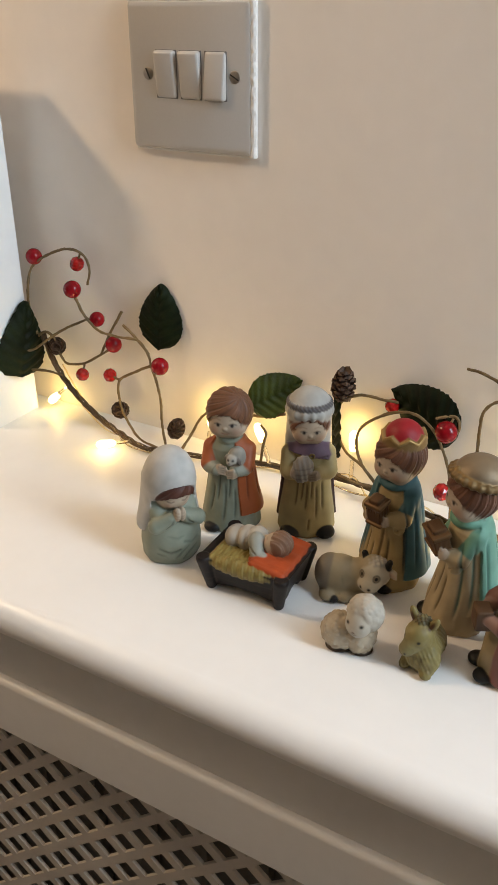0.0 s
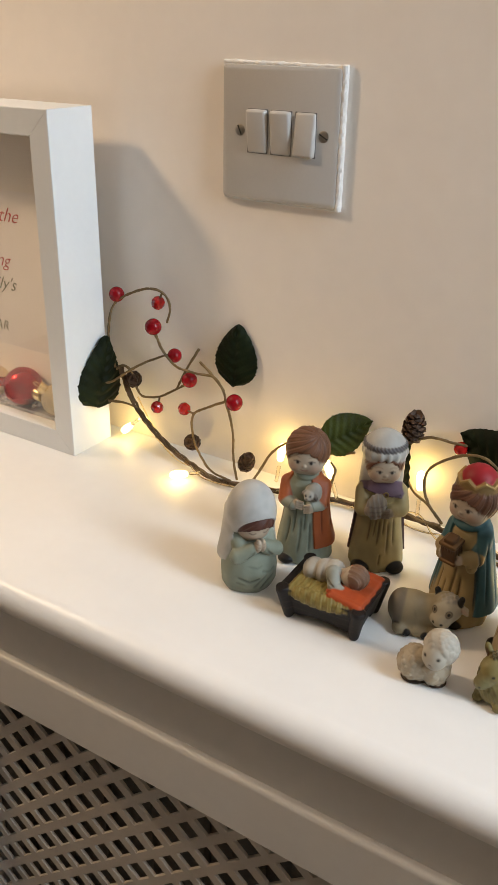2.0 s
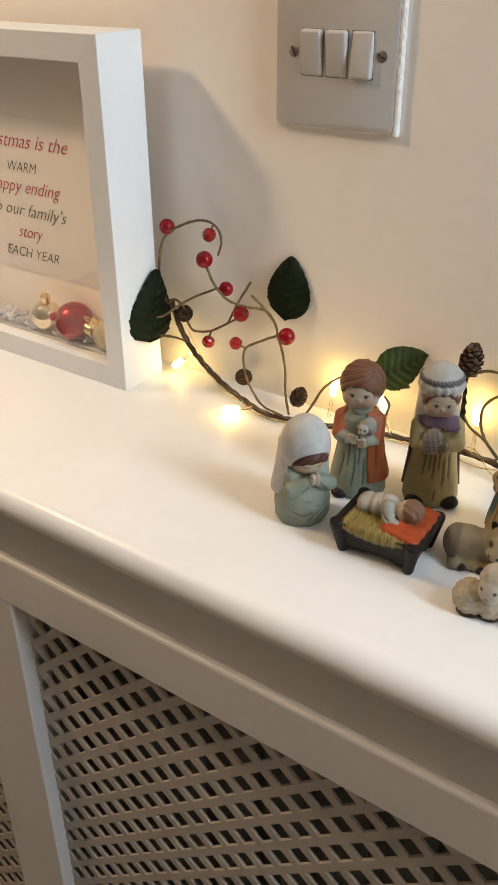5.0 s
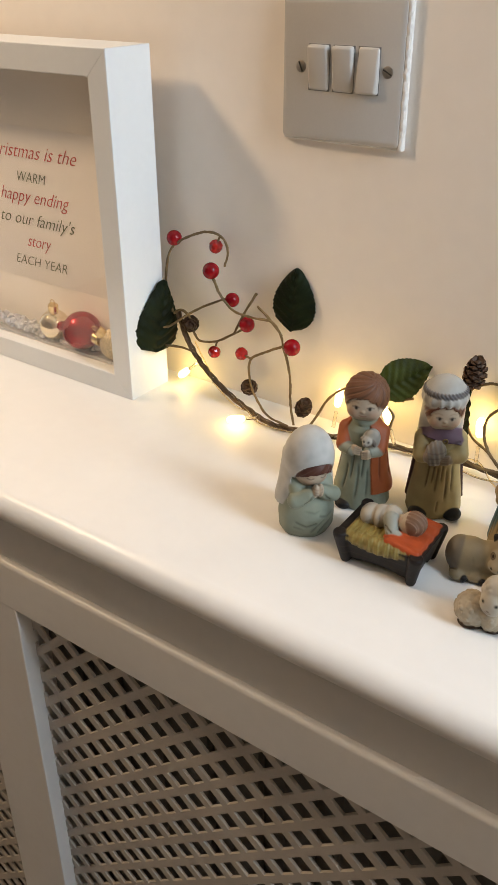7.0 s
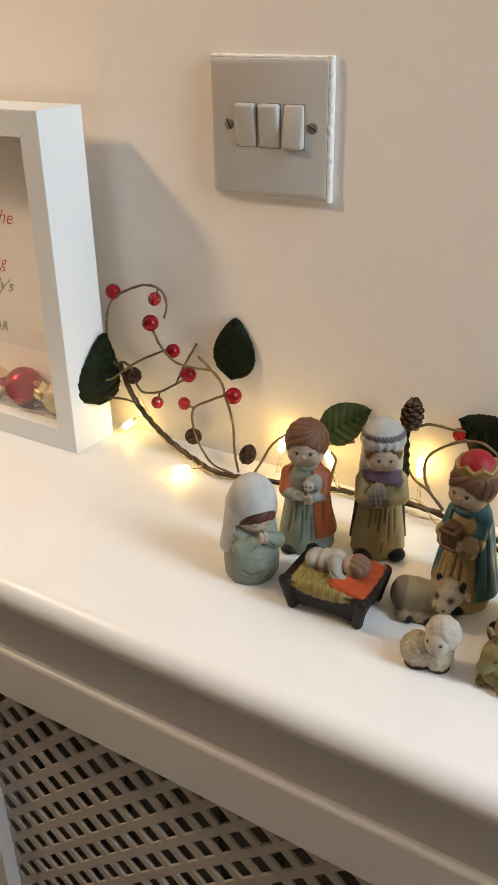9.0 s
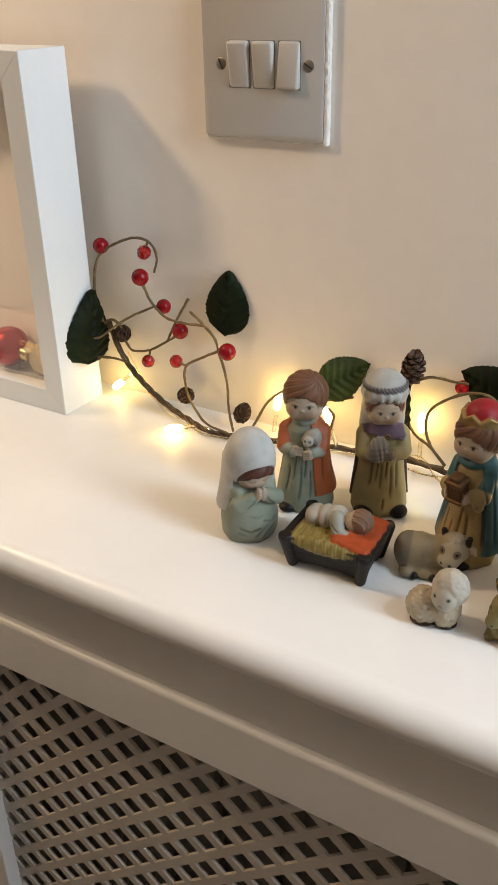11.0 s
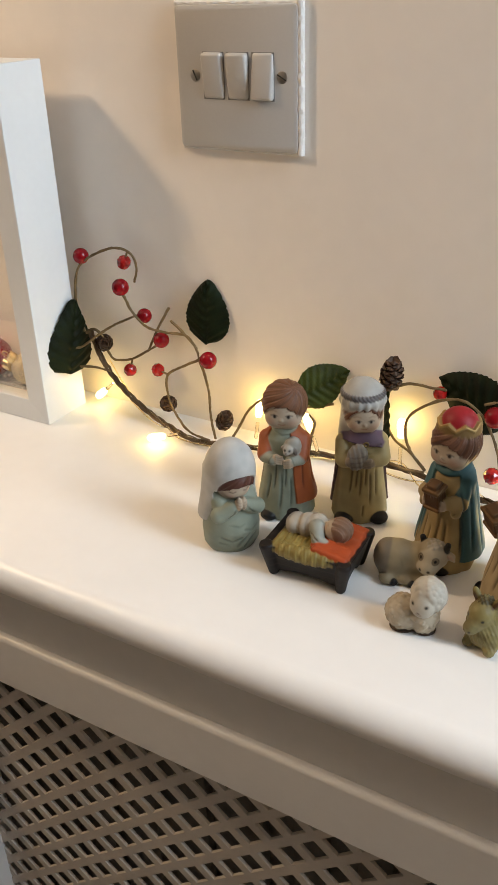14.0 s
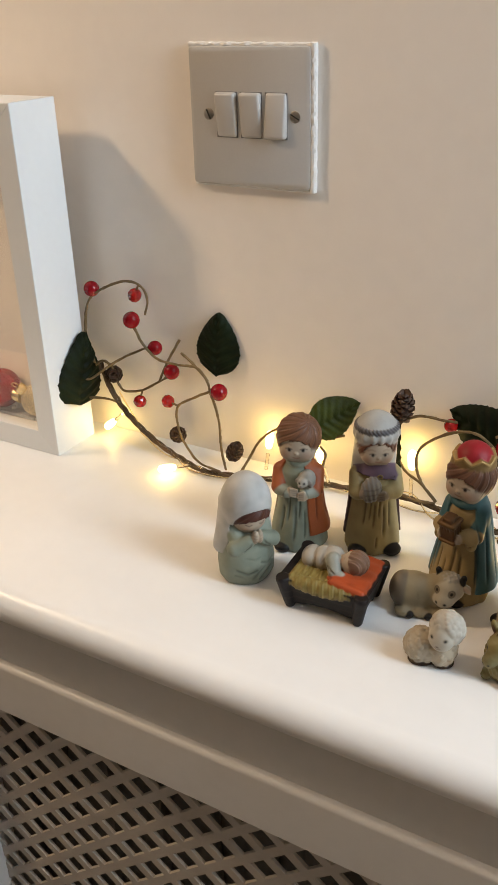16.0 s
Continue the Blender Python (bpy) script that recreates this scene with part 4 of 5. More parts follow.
# standing man in an orange cloak with a lamb
c = Clay((-23, -21, -1), (24, 21, 98), 0.5)
rows = [(0, 18.2, 15.5, 0, 0), (3, 19.2, 16.5, 0, 0), (12, 18.4, 15.8, 0, 0), (28, 15.6, 13, 0, 0), (44, 13.2, 11.5, 0, 0), (56, 12.0, 10, 0, 0), (63, 8, 7.5, 0, 0), (68, 6, 6, 0, 0)]
c.add(c.robe(rows, 7, 0.026, 0.5), SAGE)
cloak = c.robe([(13, 20.6, 17.4, 0.5, 1), (16, 20.4, 17.2, 0.5, 1), (28, 17.8, 14.6, 0, 0.8), (44, 15.5, 12.5, 0, 0.5), (56, 14.4, 11.2, 0, 0), (63, 9.5, 8.4, 0, 0)], 4, 0.02, 1.0, around=(-0.30, 0.85))
cloak = np.maximum(cloak, np.where(c.X < -1, 38 - c.Z + 0.8 * np.sin(c.Y * 0.5), -50))
c.add(cloak, ORANGE, 0.6)
for s in (-1, 1):
    c.add(c.cap((s * 12.0, -1, 55), (s * 11.8, -8, 46), 4.8, 5.2), ORANGE, 2)
    c.add(c.cap((s * 10.8, -9.5, 45), (s * 6.0, -13.5, 45), 4.6, 4.0), (0.42, 0.45, 0.37), 0.8)
    c.paint(c.ring((s * 5.6, -13.8, 45), 4.2, 0.35, (0, s * 78, s * 38)), SAGEDARK, 0.35)
c.add(c.ell((6.5, -11.5, 54.0), (5.6, 4.6, 7.4), (0, 16, 0)), (0.50, 0.48, 0.42), 1)
c.add(c.ell((4.6, -15.0, 54.0), (3.8, 4.0, 3.3)), (0.54, 0.51, 0.44), 0.8)
c.add(c.ell((3.6, -17.8, 52.8), (2.2, 2.0, 1.7)), (0.54, 0.51, 0.44), 0.8)
c.add(c.ell((8.6, -15.6, 53.2), (1.3, 1.8, 3.0), (0, -18, 0)), (0.22, 0.18, 0.15), 0.4)
c.add(c.ell((0.9, -14.6, 55.4), (1.0, 1.6, 2.2), (0, 40, 0)), (0.36, 0.32, 0.27), 0.4)
for x in (2.6, 5.6):
    c.paint(c.ell((x, -18.2, 54.8), (0.7, 2.2, 0.75)), BLACK, 0.2)
c.paint(c.ell((3.4, -19.6, 53.2), (0.7, 1.0, 0.45)), (0.18, 0.11, 0.09), 0.2)
fingers(c, (-2.4, -15.6, 46.5), 4.4)
fingers(c, (4.6, -16.2, 44.2), -4.2)
c.add(c.ring((0, -1.5, 64.0), 6.0, 2.2, (15, 0, 0)), SAGE, 1.0)
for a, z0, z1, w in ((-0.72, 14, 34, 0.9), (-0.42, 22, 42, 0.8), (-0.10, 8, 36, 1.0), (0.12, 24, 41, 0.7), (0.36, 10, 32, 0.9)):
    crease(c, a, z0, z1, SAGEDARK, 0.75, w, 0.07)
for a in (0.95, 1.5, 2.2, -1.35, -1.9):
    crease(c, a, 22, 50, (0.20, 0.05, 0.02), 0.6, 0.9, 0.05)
head(c, (0, -1.2, 78.6), 14.0, 0.30, (0.25, 0.112, 0.058), -1.0, 1.1)
c.add(c.ell((-9, -12.5, 2.8), (6.0, 5.8, 3.6)), BLACK, 0.4)
c.skin("standing_man_figurine", (0.0690, -0.0810), 19, "painted ceramic man in orange cloak holding a white lamb", "figurine", scale=0.935)

# shepherd in a banded headcloth
c = Clay((-23, -22, -1), (23, 20, 101), 0.5)
c.add(c.robe([(0, 17.4, 14.5, 0, 0), (4, 18.8, 15.6, 0, 0), (14, 17.8, 14.8, 0, 0), (30, 15.2, 13, 0, 0), (46, 13.4, 11.5, 0, 0), (58, 12.2, 10.5, 0, 0), (66, 8, 7.5, 0, 0)], 6, 0.028, 0.2), TAN)
c.add(c.robe([(10, 18.9, 15.5, 0, 2), (30, 17, 13.5, 0, 1.5), (48, 15.6, 12, 0, 1.2), (60, 13.5, 10.5, 0, 1)], 4, 0.02, around=(0.0, 1.45)), (0.10, 0.055, 0.06), 0.6)
for s in (-1, 1):
    c.add(c.cap((s * 12.0, -2, 56), (s * 12.0, -8, 47), 5.0, 5.8), TAN, 2)
    c.add(c.cap((s * 11.4, -8.5, 46), (s * 5.6, -13, 47), 5.4, 4.0), TAN, 1.5)
BUNDLE = (0.36, 0.33, 0.29)
c.add(c.ell((-4.2, -13.6, 50.0), (6.6, 5.0, 9.4), (0, 8, 0)) - 0.32 * np.sin(c.X * 2.1 + 0.4 * c.Z), BUNDLE, 0.6)
for z in (45.0, 48.4, 52.0):
    c.stroke([(-10.5, z - 0.8), (-5, z), (1.5, z + 0.6)], 0.30, (0.15, 0.13, 0.12), -14.5, 0.3, 0.8)
fingers(c, (-8.4, -15.4, 47.6), 3.8, (0.44, 0.36, 0.28))
fingers(c, (3.0, -16.2, 46.6), -4.8, (0.46, 0.38, 0.29))
cape = c.robe([(50, 18.2, 13.6, 0, 0), (57, 16.8, 12.0, 0, -0.3), (64, 10.4, 8.8, 0, -0.3), (67, 7, 7, 0, -0.3)], 7, 0.03)
c.add(np.maximum(cape, -(c.Z - 57.0 + 0.20 * c.X)), (0.17, 0.105, 0.155), 0.6)
for a in (((-9, -10, 57), (-4, -12.4, 59), (1, -12.6, 59.5)), ((10, -10, 60), (6, -11.8, 58.6), (2, -12.6, 58.8)), ((11, -9.5, 56.5), (7, -12, 56), (2.5, -13, 57.8))):
    fold(c, a, (0.08, 0.04, 0.075), 0.5)
c.add(c.ring((1.4, -12.8, 58.5), 1.4, 0.65, (90, 0, 0)), (0.25, 0.17, 0.06), 0.3)
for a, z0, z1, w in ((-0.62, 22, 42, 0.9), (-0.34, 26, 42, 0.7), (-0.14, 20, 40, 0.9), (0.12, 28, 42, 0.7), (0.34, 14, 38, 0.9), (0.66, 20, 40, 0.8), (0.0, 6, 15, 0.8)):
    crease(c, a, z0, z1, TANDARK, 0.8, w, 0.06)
head(c, (0, -2.0, 76.8), 12.3, 0.42, (0.20, 0.075, 0.04), 0.0, 1.04)
CLOTH = (0.60, 0.59, 0.55)
cloth = c.ell((0, 0.5, 84.3), (14.2, 14.2, 14.2))
cloth = np.minimum(cloth, c.robe([(54, 14.4, 9.5, 0, 7), (64, 14.2, 11.2, 0, 4.5), (78, 13.6, 13.4, 0, 1.2), (87, 13.4, 13.6, 0, 0.5)], 3, 0.02))
c.add(np.maximum(cloth, -c.ell((0, -17.4, 72.8), (10.6, 16.2, 12.4))), CLOTH, 0.6)
c.add(c.ring((0, 0.4, 85.0), 13.2, 1.4, None, 1.7) - 0.45 * np.sin(c.A * 15 + 0.5 * np.sin(c.A * 4)), CLOTH, 0.8)
c.add(c.ring((0, 0.4, 89.2), 12.7, 1.45, None, 1.35) - 0.25 * np.sin(c.A * 34 + c.Z * 2.0), GREY, 0.4)
for s in (-1, 1):
    c.add(c.ell((s * 11.2, -11.6, 3.6), (6.4, 6.4, 4.4)), BLACK, 0.4)
c.skin("shepherd_figurine", (0.1115, -0.0640), 30, "painted ceramic shepherd in tan robe and banded white headcloth", "figurine", scale=0.93)


def king(cloak, robe, place, turn, label, crown, name, gap, casket):
    c = Clay((-23, -28, -1), (23, 22, 107), 0.52)
    c.add(c.robe([(0, 17.2, 17.0, 0, -2), (4, 18.2, 18.2, 0, -2), (14, 18.2, 17.5, 0, -1.4), (32, 15.2, 14, 0, -0.5), (48, 12.8, 11.5, 0, 0), (60, 11.6, 10.5, 0, 0), (68, 7, 7, 0, 0)], 7, 0.028, 1.1), robe)
    c.add(c.robe([(9, 21.6, 19.4, 0, 2), (16, 20.8, 18.6, 0, 1.8), (34, 17.2, 15.6, 0, 1), (50, 15.0, 13.8, 0, 0.3), (62, 12.4, 11.6, 0, -0.2), (70, 8.2, 8.2, 0, -0.3)], 5, 0.022, 0.7, around=gap), cloak, 0.6)
    for s in (-1, 1):
        c.add(c.cap((s * 10.5, -1, 59), (s * 10.8, -6, 51), 4.4, 4.2), cloak, 2.5)
        c.add(c.cap((s * 11.0, -9.5, 47.0), (s * 6.0, -15, 47.5), 5.2, 3.8), robe, 1.2)
        c.add(c.ell((s * 10.6, -10.5, 42.5), (3.4, 4.8, 4.6), (20, 0, 0)), robe, 1.0)
        fold(c, [(s * 13.6, -8.5, 47.0), (s * 13.0, -12.0, 44.0), (s * 11.0, -15.0, 42.0)], (0.30, 0.21, 0.11), 0.35)
        fingers(c, (s * (casket[0] + 0.4), -18.6, 47.0 + casket[2]), -s * 3.4)
    c.add(c.ring((0, -1.5, 66), 8.4, 2.0, (12, 0, 0)), cloak, 1.0)
    w, h, lift = casket
    BRONZE = (0.16, 0.082, 0.035, 0.45)
    c.add(c.block((0, -18.0, 51.5 + lift), (w, 4.4, h), 1.0, (16, 0, 0)), BRONZE, 0.4)
    c.add(c.block((0, -19.0, 51.5 + lift + h), (w + 0.9, 5.2, 1.3), 0.7, (16, 0, 0)), (0.22, 0.12, 0.05, 0.5), 0.3)
    c.add(c.block((0, -19.2, 53.4 + lift + h), (w * 0.72, 3.8, 2.0), 1.2, (16, 0, 0)), BRONZE, 0.4)
    c.add(c.block((0, -17.2, 51.5 + lift - h), (w + 0.6, 4.9, 1.0), 0.6, (16, 0, 0)), (0.22, 0.12, 0.05, 0.5), 0.3)
    for k in range(-2, 3):
        c.cut(c.cap((k * w * 0.4, -23.0, 52.2 + lift - h * 0.6), (k * w * 0.4, -23.2, 50.8 + lift + h * 0.6), 0.45), 0.3, BROWN, 0.2)
    for y in (-20.5, -18, -15.5):
        for s in (-1, 1):
            c.cut(c.cap((s * (w + 0.3), y, 52 + lift - h * 0.6), (s * (w + 0.3), y - 0.6, 51 + lift + h * 0.6), 0.45), 0.3, BROWN, 0.2)
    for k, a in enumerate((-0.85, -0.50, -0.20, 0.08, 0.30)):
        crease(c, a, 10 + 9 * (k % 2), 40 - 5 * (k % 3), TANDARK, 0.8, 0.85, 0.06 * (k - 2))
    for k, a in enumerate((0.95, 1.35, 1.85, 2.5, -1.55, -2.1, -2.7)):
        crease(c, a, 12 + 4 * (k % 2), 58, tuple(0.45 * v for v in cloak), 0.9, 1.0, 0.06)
    head(c, (0, -1.5, 80), 13.8, 0.24, (0.20, 0.085, 0.045), 0.0, 1.06)
    if crown == "points":
        c.add(c.ell((0, 0.5, 91.5), (10.6, 10.6, 9.6)), (0.42, 0.014, 0.022), 0.4)
        zig = 90.2 + 3.0 * np.abs((c.A * 7 / np.pi) % 2 - 1) * 1.0
        band = np.abs(np.hypot(c.X, c.Y - 0.4) - 12.0 + 0.16 * (c.Z - 88)) - 1.0
        c.add(np.maximum(band, np.maximum(c.Z - zig - 2.2, 88.2 - c.Z)), GOLD, 0.3)
        c.add(np.maximum(np.abs(np.hypot(c.X, c.Y - 0.4) - 12.3 + 0.16 * (c.Z - 88)) - 1.1, np.abs(c.Z - zig - 1.4) - 0.8), (0.62, 0.42, 0.17, 0.8), 0.3)
    else:
        c.add(c.ell((0, 1.0, 91), (13.4, 13.4, 9.4)), (0.36, 0.27, 0.17, 0.4), 0.5)
        c.add(c.ring((0, 0.4, 89), 13.6, 2.5, (-12, 0, 0), 0.9) - 0.35 * np.sin(c.A * 22), (0.30, 0.20, 0.09, 0.6), 0.5)
        c.add(c.ring((0, 0.4, 91.2), 12.6, 0.9, (-12, 0, 0)), GOLD, 0.3)
        c.add(c.ell((0, -11.6, 93), (2.4, 2.4, 3.4)), GOLD, 0.6)
    for s in (-1, 1):
        c.add(c.ell((s * 7.5, -16.5, 2.8), (5.0, 5.2, 3.2)), BLACK, 0.4)
    c.skin(name, place, turn, label, "figurine", scale=0.94)


king((0.075, 0.195, 0.23), (0.56, 0.42, 0.20), (0.1742, -0.0835), -16, "painted ceramic king in teal cloak with red and gold crown", "points", "crowned_king_figurine", (0.12, 0.80), (4.8, 6.0, 0.0))
king((0.22, 0.48, 0.36), (0.62, 0.49, 0.29), (0.2185, -0.1005), -50, "painted ceramic king in mint green cloak and gold turban", "turban", "turbaned_king_figurine", (0.15, 1.45), (7.6, 4.4, 3.0))

# kneeling king, rose cloak
c = Clay((-23, -24, -1), (23, 24, 78), 0.6)
c.add(c.robe([(0, 16, 17, 0, 2), (4, 17.5, 18, 0, 2), (16, 16.8, 17, 0, 2), (30, 14, 13, 0, 2), (42, 11.5, 10.5, 0, 1), (50, 7, 7, 0, 0)], 6, 0.03), (0.40, 0.31, 0.17))
c.add(c.robe([(2, 18.4, 19.5, 0, 3), (16, 17.8, 18.5, 0, 3), (30, 15.4, 14.5, 0, 2.5), (42, 13, 12, 0, 1.2), (52, 8, 8, 0, 0)], 7, 0.035, 0.4, around=(0.0, 0.5)), (0.27, 0.12, 0.10), 0.6)
for s in (-1, 1):
    c.add(c.cap((s * 11.5, 0, 42), (s * 11.5, -9, 34), 4.8, 5.2), (0.27, 0.12, 0.10), 2)
    c.add(c.cap((s * 11, -10, 33), (s * 4, -16, 34), 4.2, 3), (0.40, 0.24, 0.19), 1)
    c.add(c.ell((s * 6, -15, 2.6), (5, 5, 3)), BLACK, 0.4)
c.add(c.block((0, -18, 33), (5, 4, 5.5), 1.2), BROWN, 0.5)
head(c, (0, -1, 60.5), 12.6, 0.25)
c.add(c.ell((0, 0.5, 69.5), (10.4, 10.4, 6.6)), (0.20, 0.016, 0.02), 0.4)
c.add(c.ring((0, 0, 68), 11.4, 2.0, None, 1.2), GOLD, 0.4)
c.skin("kneeling_king_figurine", (0.2530, -0.1275), -62, "painted ceramic kneeling king in dusty rose cloak holding a casket", "figurine")

# manger with the swaddled child, one casting
c = Clay((-33, -27, -1), (33, 27, 42), 0.5)
WOOD = (0.015, 0.010, 0.009)
x, y, z = c.X, c.Y, c.Z
lean = 0.24 * (z - 21)
tub = np.maximum(np.maximum(np.abs(x) - 25.0 - lean, np.abs(y) - 19.0 - lean), np.maximum(3.6 - z, z - 21.5)) * 0.95
c.add(tub - 0.8, WOOD, 0.5)
flat = c.Z - 23.6
for sx in (-1, 1):
    # end boards with a scooped foot, and stout corners that flare outwards
    board = np.maximum(np.maximum(np.abs(x - sx * (26.4 + 0.24 * (z - 21))) - 1.8, np.abs(y) - 19.5 - lean), np.maximum(2.0 - z, z - 22.6))
    c.add(board, WOOD, 0.8)
    c.cut(c.cap((sx * 16, 0, 1.0), (sx * 30, 0, 1.0), 6.5), 0.8)
    for sy in (-1, 1):
        c.add(np.maximum(c.cap((sx * 22.2, sy * 15.8, 2.6), (sx * 25.4, sy * 19.2, 21.5), 3.4, 4.4), flat), WOOD, 1.2)
for sy in (-1, 1):
    c.cut(c.ell((0, sy * 17, 1.5), (15.5, 6.0, 3.4)), 0.8)
    for h in (8.5, 13.5):
        c.stroke([(-24, h), (-6, h + 0.6), (10, h - 0.4), (24, h + 0.3)], 0.22, (0.05, 0.034, 0.026), 30, 0.3, 0.7)
STRAW = (0.36, 0.27, 0.075)
straw = c.block((0, 0, 20.5), (23.4, 18.6, 3.8), 2.4) - 0.3 * np.sin(x * 1.15 + 0.8 * np.sin(y * 0.6)) - 0.3 * np.sin(x * 2.3 + z)
c.add(straw, STRAW, 0.6)
c.add(c.ell((-2, -17.6, 20.6), (21.5, 5.0, 5.4)) - 0.35 * np.sin(x * 1.1 + 0.9 * np.sin(y * 0.5)) - 0.2 * np.sin(x * 2.9 + y), STRAW, 1.0)
for k in range(13):
    fold(c, [(-20 + k * 2.9, -12.5, 25.6), (-20.6 + k * 2.9 + 0.9 * (k % 3), -17.5, 26.0)], (0.27, 0.20, 0.055), 0.22)
RED = (0.60, 0.10, 0.025)
c.add(c.block((14.5, 1, 22.8), (11.8, 19.4, 3.6), 2.4, (0, 8, 0)) - 0.25 * np.sin(y * 0.7), RED, 0.5)
c.add(c.ell((9, -8.5, 24.6), (9, 6.5, 3.2), (0, 0, 12)), RED, 1.2)
BABY, SLEEVED = (0.66, 0.60, 0.50), (0.48, 0.49, 0.42)
c.add(c.ell((-15.5, 3.0, 27.5), (6.4, 8.2, 6.6)), BABY, 0.8)
c.add(c.ell((-8.0, 3.2, 28.2), (6.4, 8.6, 7.4)), BABY, 0.5)
c.add(c.ell((-2.0, 4.2, 28.6), (7.4, 8.2, 7.8)), BABY, 0.6)
c.cut(c.ring((-11.6, 3.2, 27.6), 8.0, 0.7, (0, 84, 8)), 0.6, (0.36, 0.27, 0.18), 0.0)
c.cut(c.ring((-4.2, 3.2, 27.8), 8.6, 0.6, (0, 80, -10)), 0.6, (0.36, 0.27, 0.18), 0.0)
c.add(c.cap((0.5, -1.5, 31.5), (3.5, -7.5, 27.0), 5.0, 4.0), SLEEVED, 0.6)
c.add(c.cap((3.5, -7.5, 27.0), (8.5, -8.4, 26.2), 3.6, 2.6), SLEEVED, 0.6)
fold(c, [(-1.5, -5.5, 30.5), (1.5, -9.5, 29.5), (4.5, -11.0, 28.5)], (0.22, 0.20, 0.15), 0.4)
c.add(c.ell((12.0, 1.6, 31.0), (7.6, 7.6, 6.8)), SKIN, 0.6)
mop = np.maximum(c.ell((13.8, 1.8, 31.4), (8.2, 8.2, 7.4)) - 0.35 * np.sin(y * 2.1 + 0.8 * np.sin(x * 0.5)) - 0.2 * np.sin(y * 4.3), -(x - 12.2 + 0.30 * (z - 31)))
c.add(mop, (0.30, 0.165, 0.10), 0.3)
for s in (-1, 1):
    c.paint(c.cap((7.4, 0.6 + s * 2.2, 36.4), (7.8, 1.2 + s * 4.2, 35.6), 0.35), (0.14, 0.08, 0.05), 0.25)
    c.paint(c.ell((6.2, 1.6 + s * 4.0, 33.6), (1.6, 1.6, 1.6)), (0.66, 0.40, 0.28), 1.0, 0.7)
c.add(c.ell((5.0, 1.6, 34.2), (1.0, 1.0, 0.9)), SKIN, 0.8)
c.skin("manger_figurine", (0.1135, -0.1275), 2, "painted ceramic dark manger with straw, orange blanket and swaddled baby", "figurine", scale=0.91)

# lying cow
c = Clay((-27, -20, -1), (27, 20, 40), 0.48)
COW = (0.42, 0.34, 0.205)
c.add(c.ell((-8, 2, 13), (14.5, 11.5, 13.2)), COW)
c.add(c.ell((-14.5, 2.5, 13.5), (9, 10.8, 12.6)), (0.25, 0.21, 0.16), 2)
c.add(c.ell((5, 1, 13), (9, 9.5, 12)), COW, 4)
for p in (((-15, -8, 4), (5, 5.5, 4)), ((-3, -9, 3.6), (6, 4.2, 3.6)), ((8, -9, 3.4), (5, 4, 3.4))):
    c.add(c.ell(*p), COW, 4.0)
for p in ((-10.5, -11.5, 3.0), (1.5, -12.4, 2.6)):
    c.add(c.ell(p, (2.8, 2.4, 2.6)), BLACK, 0.4)
c.add(c.cap((8, 0, 18), (12, -3, 24), 8.0, 7.4), COW, 3)
PALE = (0.64, 0.56, 0.41)
c.paint(c.ell((-20, 3, 13), (7, 12, 13)), (0.25, 0.205, 0.14), 5.0, 0.8)
fold(c, [(-6.5, -9.0, 21.0), (-5.2, -10.6, 14.0), (-7.4, -11.0, 7.0)], (0.13, 0.10, 0.07), 0.7)
fold(c, [(-20.0, -6.0, 6.0), (-15.0, -10.5, 9.5), (-9.0, -11.5, 7.0)], (0.13, 0.10, 0.07), 0.5)
c.spin((13, -3), -30, (2.0, -0.5, -4.5))
c.add(c.ell((13, -5, 26.0), (9.8, 8.6, 8.8)), PALE, 1.5)
c.add(c.ell((12.8, -11.6, 20.4), (6.6, 5.8, 5.4)), PALE, 3.5)
c.add(c.ell((13, -4, 32.4), (7.0, 6.0, 3.6)) - 0.5 * np.sin(c.X * 1.6 + 0.6 * np.sin(c.Y)) * np.sin(c.Y * 1.5), (0.52, 0.47, 0.38), 1.0)
for s in (-1, 1):
    c.add(c.cap((13 + s * 7.4, -3.5, 31.5), (13 + s * 8.8, -3.8, 36.0), 2.3, 1.9), BLACK, 0.4)
    c.add(c.ell((13 + s * 11.0, -2.6, 27.6), (4.6, 2.0, 2.8), (0, s * 25, 0)), PALE, 0.8)
    c.paint(c.ell((13 + s * 11.4, -4.4, 27.6), (2.6, 1.4, 1.5), (0, s * 25, 0)), (0.60, 0.44, 0.33), 0.5)
    c.paint(c.ell((13 + s * 5.0, -12.2, 27.0), (2.1, 4.2, 2.5)), (0.05, 0.03, 0.02), 0.2)
    c.paint(c.ell((13 + s * 5.0, -12.3, 27.0), (1.55, 4.0, 1.9)), (0.46, 0.36, 0.24), 0.2)
    c.paint(c.ell((13 + s * 5.0, -12.4, 26.9), (1.05, 3.8, 1.3)), BLACK, 0.2)
    c.paint(c.ell((12.8 + s * 2.9, -16.8, 20.4), (1.0, 2.2, 1.0)), BLACK, 0.2)
c.stroke([(10.2, 17.6), (12.8, 16.9), (15.4, 17.6)], 0.18, (0.22, 0.15, 0.10), -9, 0.25)
c.spin((13, -3), 0)
c.skin("cow_figurine", (0.1620, -0.1105), 22, "painted ceramic grey brown cow lying on the shelf", "figurine", scale=0.85)

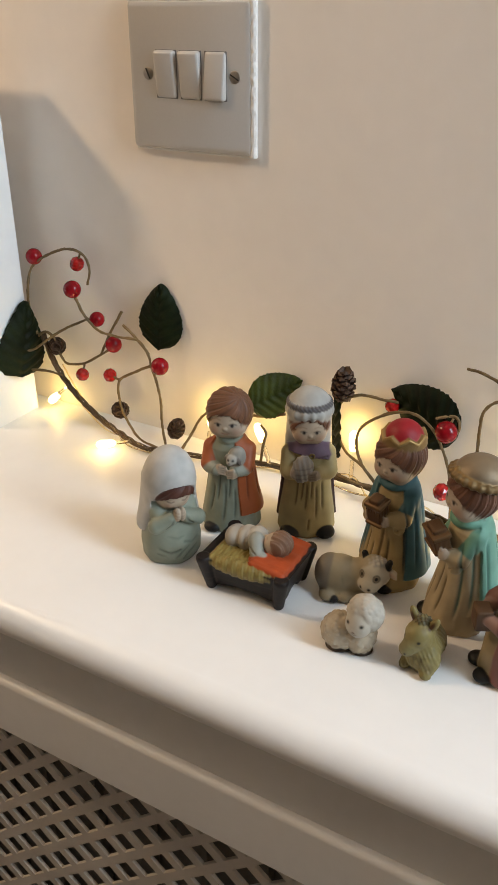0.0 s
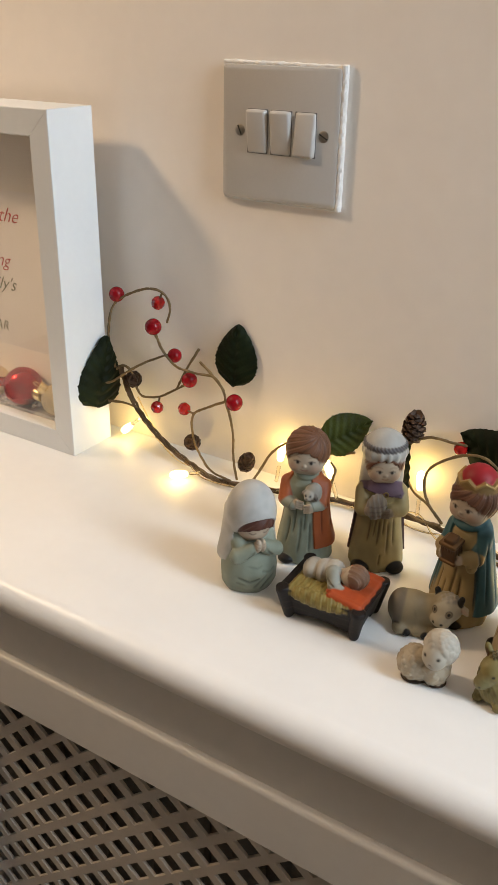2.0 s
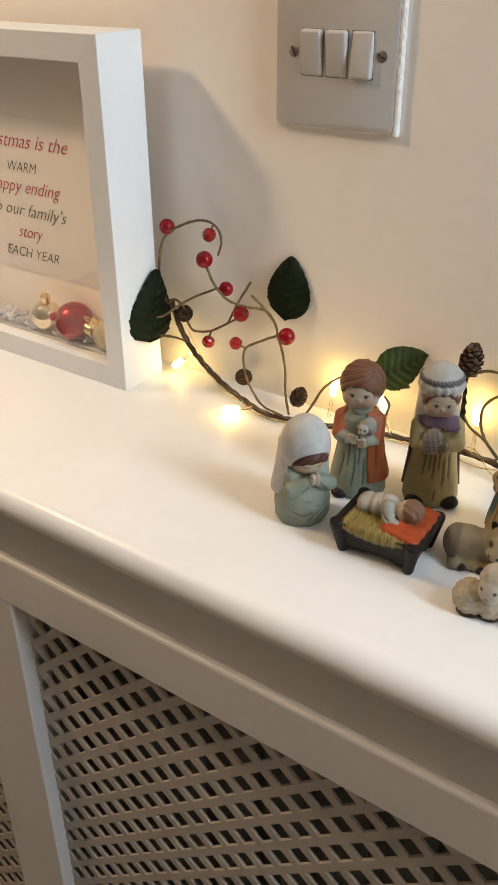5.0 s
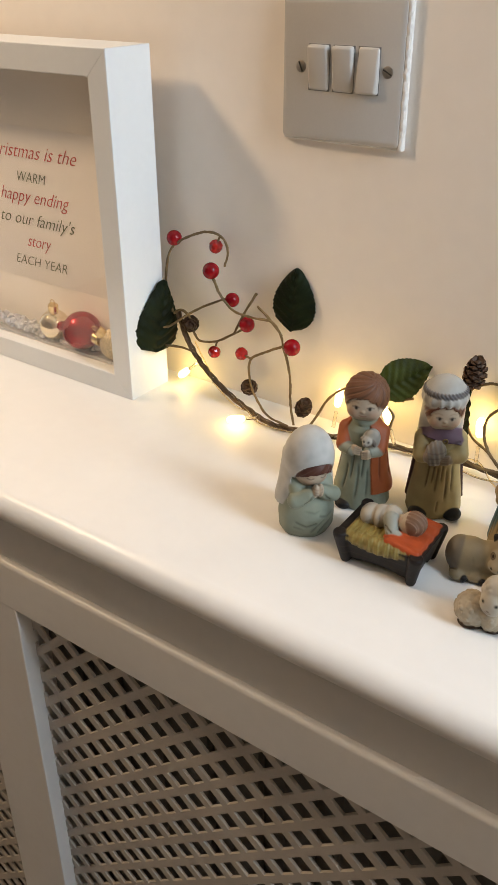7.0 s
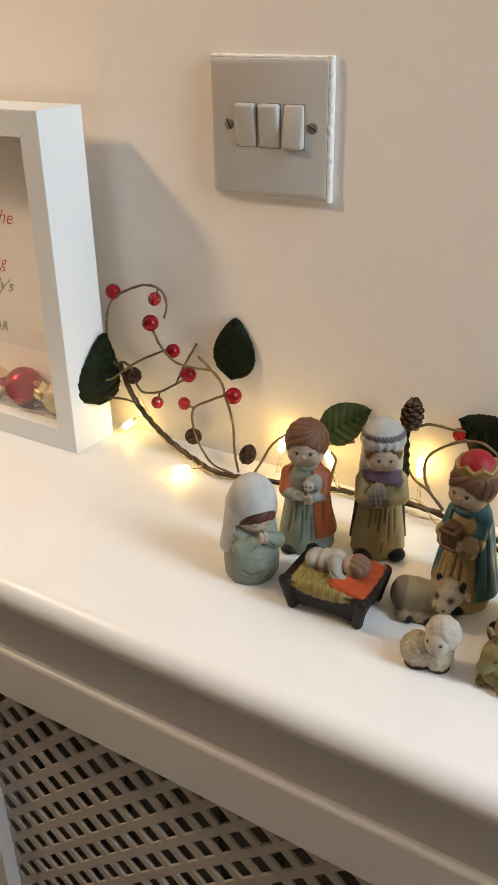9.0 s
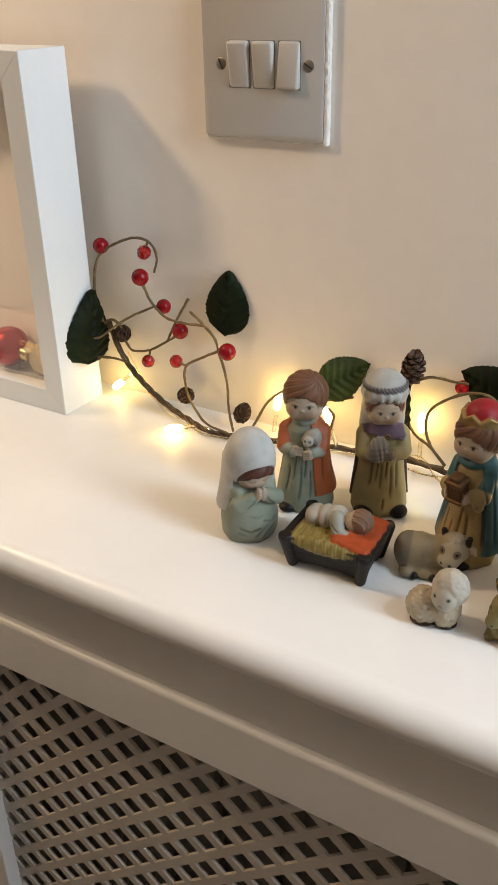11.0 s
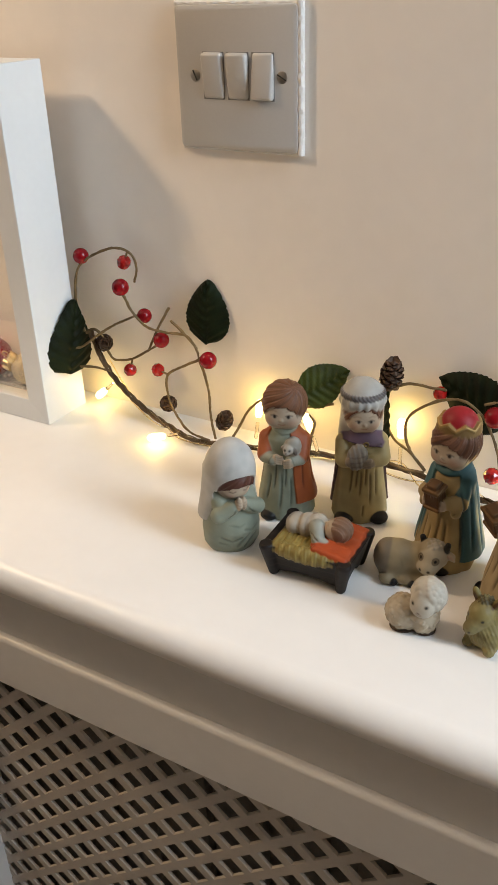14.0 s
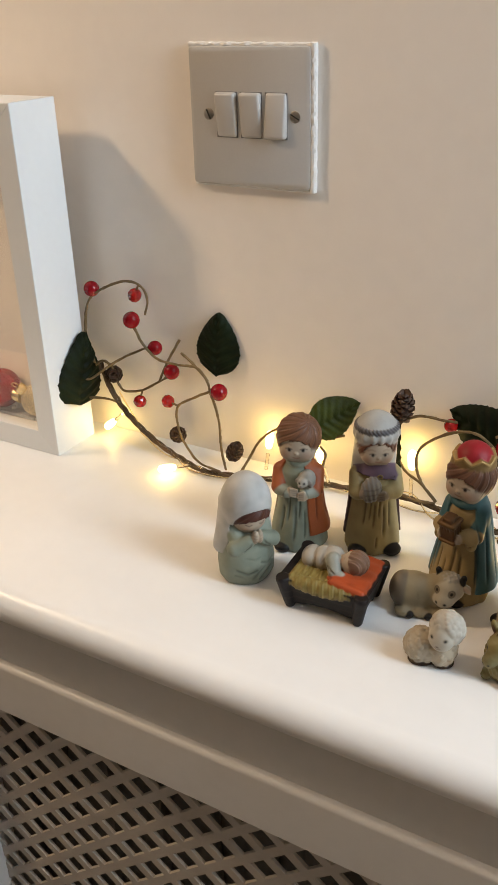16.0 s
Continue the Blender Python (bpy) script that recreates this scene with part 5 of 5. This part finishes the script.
# sheep
c = Clay((-20, -17, -1), (20, 17, 42), 0.48)
dots = np.random.RandomState(7)
near2 = np.full(c.X.shape, 99.0, np.float32)
for px, py, pz in zip(dots.uniform(-18, 18, 1100), dots.uniform(-14, 14, 1100), dots.uniform(0, 40, 1100)):
    near2 = np.minimum(near2, (c.X - px) ** 2 + (c.Y - py) ** 2 + (c.Z - pz) ** 2)
curl = 0.55 - 0.19 * np.minimum(near2, 5.0)
WOOL = (0.66, 0.56, 0.41)
c.add(c.ell((-6.0, 1, 11.5), (11.0, 9.8, 11.5)) - curl, WOOL)
c.add(c.ell((5, -1.5, 11), (9.5, 9.5, 11)) - curl, WOOL, 2)
c.add(c.ell((-6, 0.5, 1.2), (8.2, 7.0, 1.5)), (0.05, 0.028, 0.015), 0.6)
c.add(c.ell((6, -1.5, 1.2), (7.0, 7.0, 1.5)), (0.05, 0.028, 0.015), 0.6)
c.mottle((0.42, 0.33, 0.22), 3.2, 0.4, 2.0, 0.4)
c.spin((6.5, -3), -30)
c.add(c.ell((6.8, -2, 27.0), (10.8, 9.6, 11.0)) - curl * 0.6, (0.74, 0.68, 0.57), 1)
c.add(c.ell((6.0, -8.4, 23.6), (7.6, 5.8, 8.4), (-12, 0, 0)), (0.74, 0.68, 0.56), 0.6)
for s in (-1, 1):
    c.paint(c.ell((6.0 + s * 4.2, -13.0, 25.6), (1.25, 3.4, 1.15)), (0.40, 0.34, 0.26), 0.35)
    c.paint(c.ell((6.0 + s * 4.2, -13.2, 25.5), (0.75, 3.2, 0.8)), BLACK, 0.2)
c.stroke([(4.4, 19.6), (6.0, 18.6), (7.6, 19.6)], 0.22, (0.30, 0.20, 0.14), -8, 0.25)
c.paint(c.ell((6.0, -13.6, 20.6), (1.0, 2.6, 0.6)), (0.24, 0.16, 0.12), 0.3)
c.spin((6.5, -3), 0)
c.skin("sheep_figurine", (0.1792, -0.1500), 24, "small painted ceramic sheep with curly cream fleece", "figurine", scale=0.87)

# donkey
c = Clay((-18, -20, -1), (18, 20, 42), 0.48)
MOSS, MOSSDARK = (0.33, 0.265, 0.095), (0.11, 0.085, 0.035)
fur = 0.38 * np.sin(c.X * 2.0 + 0.7 * c.Z) * np.sin(c.Y * 1.7 + c.Z * 0.6)
c.add(c.ell((-3, 5, 11), (11.5, 13, 11.5)) - fur, MOSS)
c.add(c.ell((2, -5, 10), (11, 9, 10)) - fur, MOSS, 3)
for px, py, r in ((-5.5, -10, 3.4), (8.5, -9.5, 4.0)):
    c.add(c.cap((px, py + 4, r + 3), (px + 0.5, py - 1.5, r - 0.4), r, r * 0.9) - fur * 0.6, MOSS, 2.0)
c.add(c.cap((1, -2, 15), (0, -6, 24), 8.6, 7.6) - fur, MOSS, 3)
c.add(c.ell((0, -7.5, 25), (7.6, 8, 7.6)), MOSS, 2)
c.add(c.cap((0, -10, 22), (-2.2, -15.0, 17.5), 5.8, 4.4), (0.27, 0.23, 0.10), 2)
for s in (-1, 1):
    c.add(c.ell((s * 6.6, -3.5, 32.5), (2.4, 2.2, 5.4), (0, s * 26, 0)), MOSS, 0.8)
    c.paint(c.ell((s * 6.6, -6.2, 32.5), (1.3, 1.6, 3.8), (0, s * 26, 0)), BROWN, 0.3)
    c.paint(c.ell((s * 5.0 - 0.6, -13.0, 24.6), (0.9, 2.6, 0.9)), BLACK, 0.25)
    c.paint(c.ell((s * 1.9 - 2.4, -19.0, 17.0), (0.6, 1.2, 0.6)), BLACK, 0.2)
c.add(c.ell((0, -4.5, 32.5), (4.0, 4.6, 2.6)) - fur * 2, MOSSDARK, 1.0)
c.mottle((0.42, 0.36, 0.16), 4.2, 0.5, 0.5, 0.25)
c.mottle((0.13, 0.085, 0.03), 6.5, 0.5, 3.0, 0.5)
for s in (-1, 1):
    c.paint(c.ell((s * 5.0 - 0.6, -13.0, 24.6), (0.9, 2.6, 0.9)), BLACK, 0.25)
    c.paint(c.ell((s * 1.9 - 2.4, -19.0, 17.0), (0.7, 1.2, 0.7)), BLACK, 0.2)
c.skin("donkey_figurine", (0.2140, -0.1420), -16, "small painted ceramic moss brown donkey lying down", "figurine", scale=0.84)
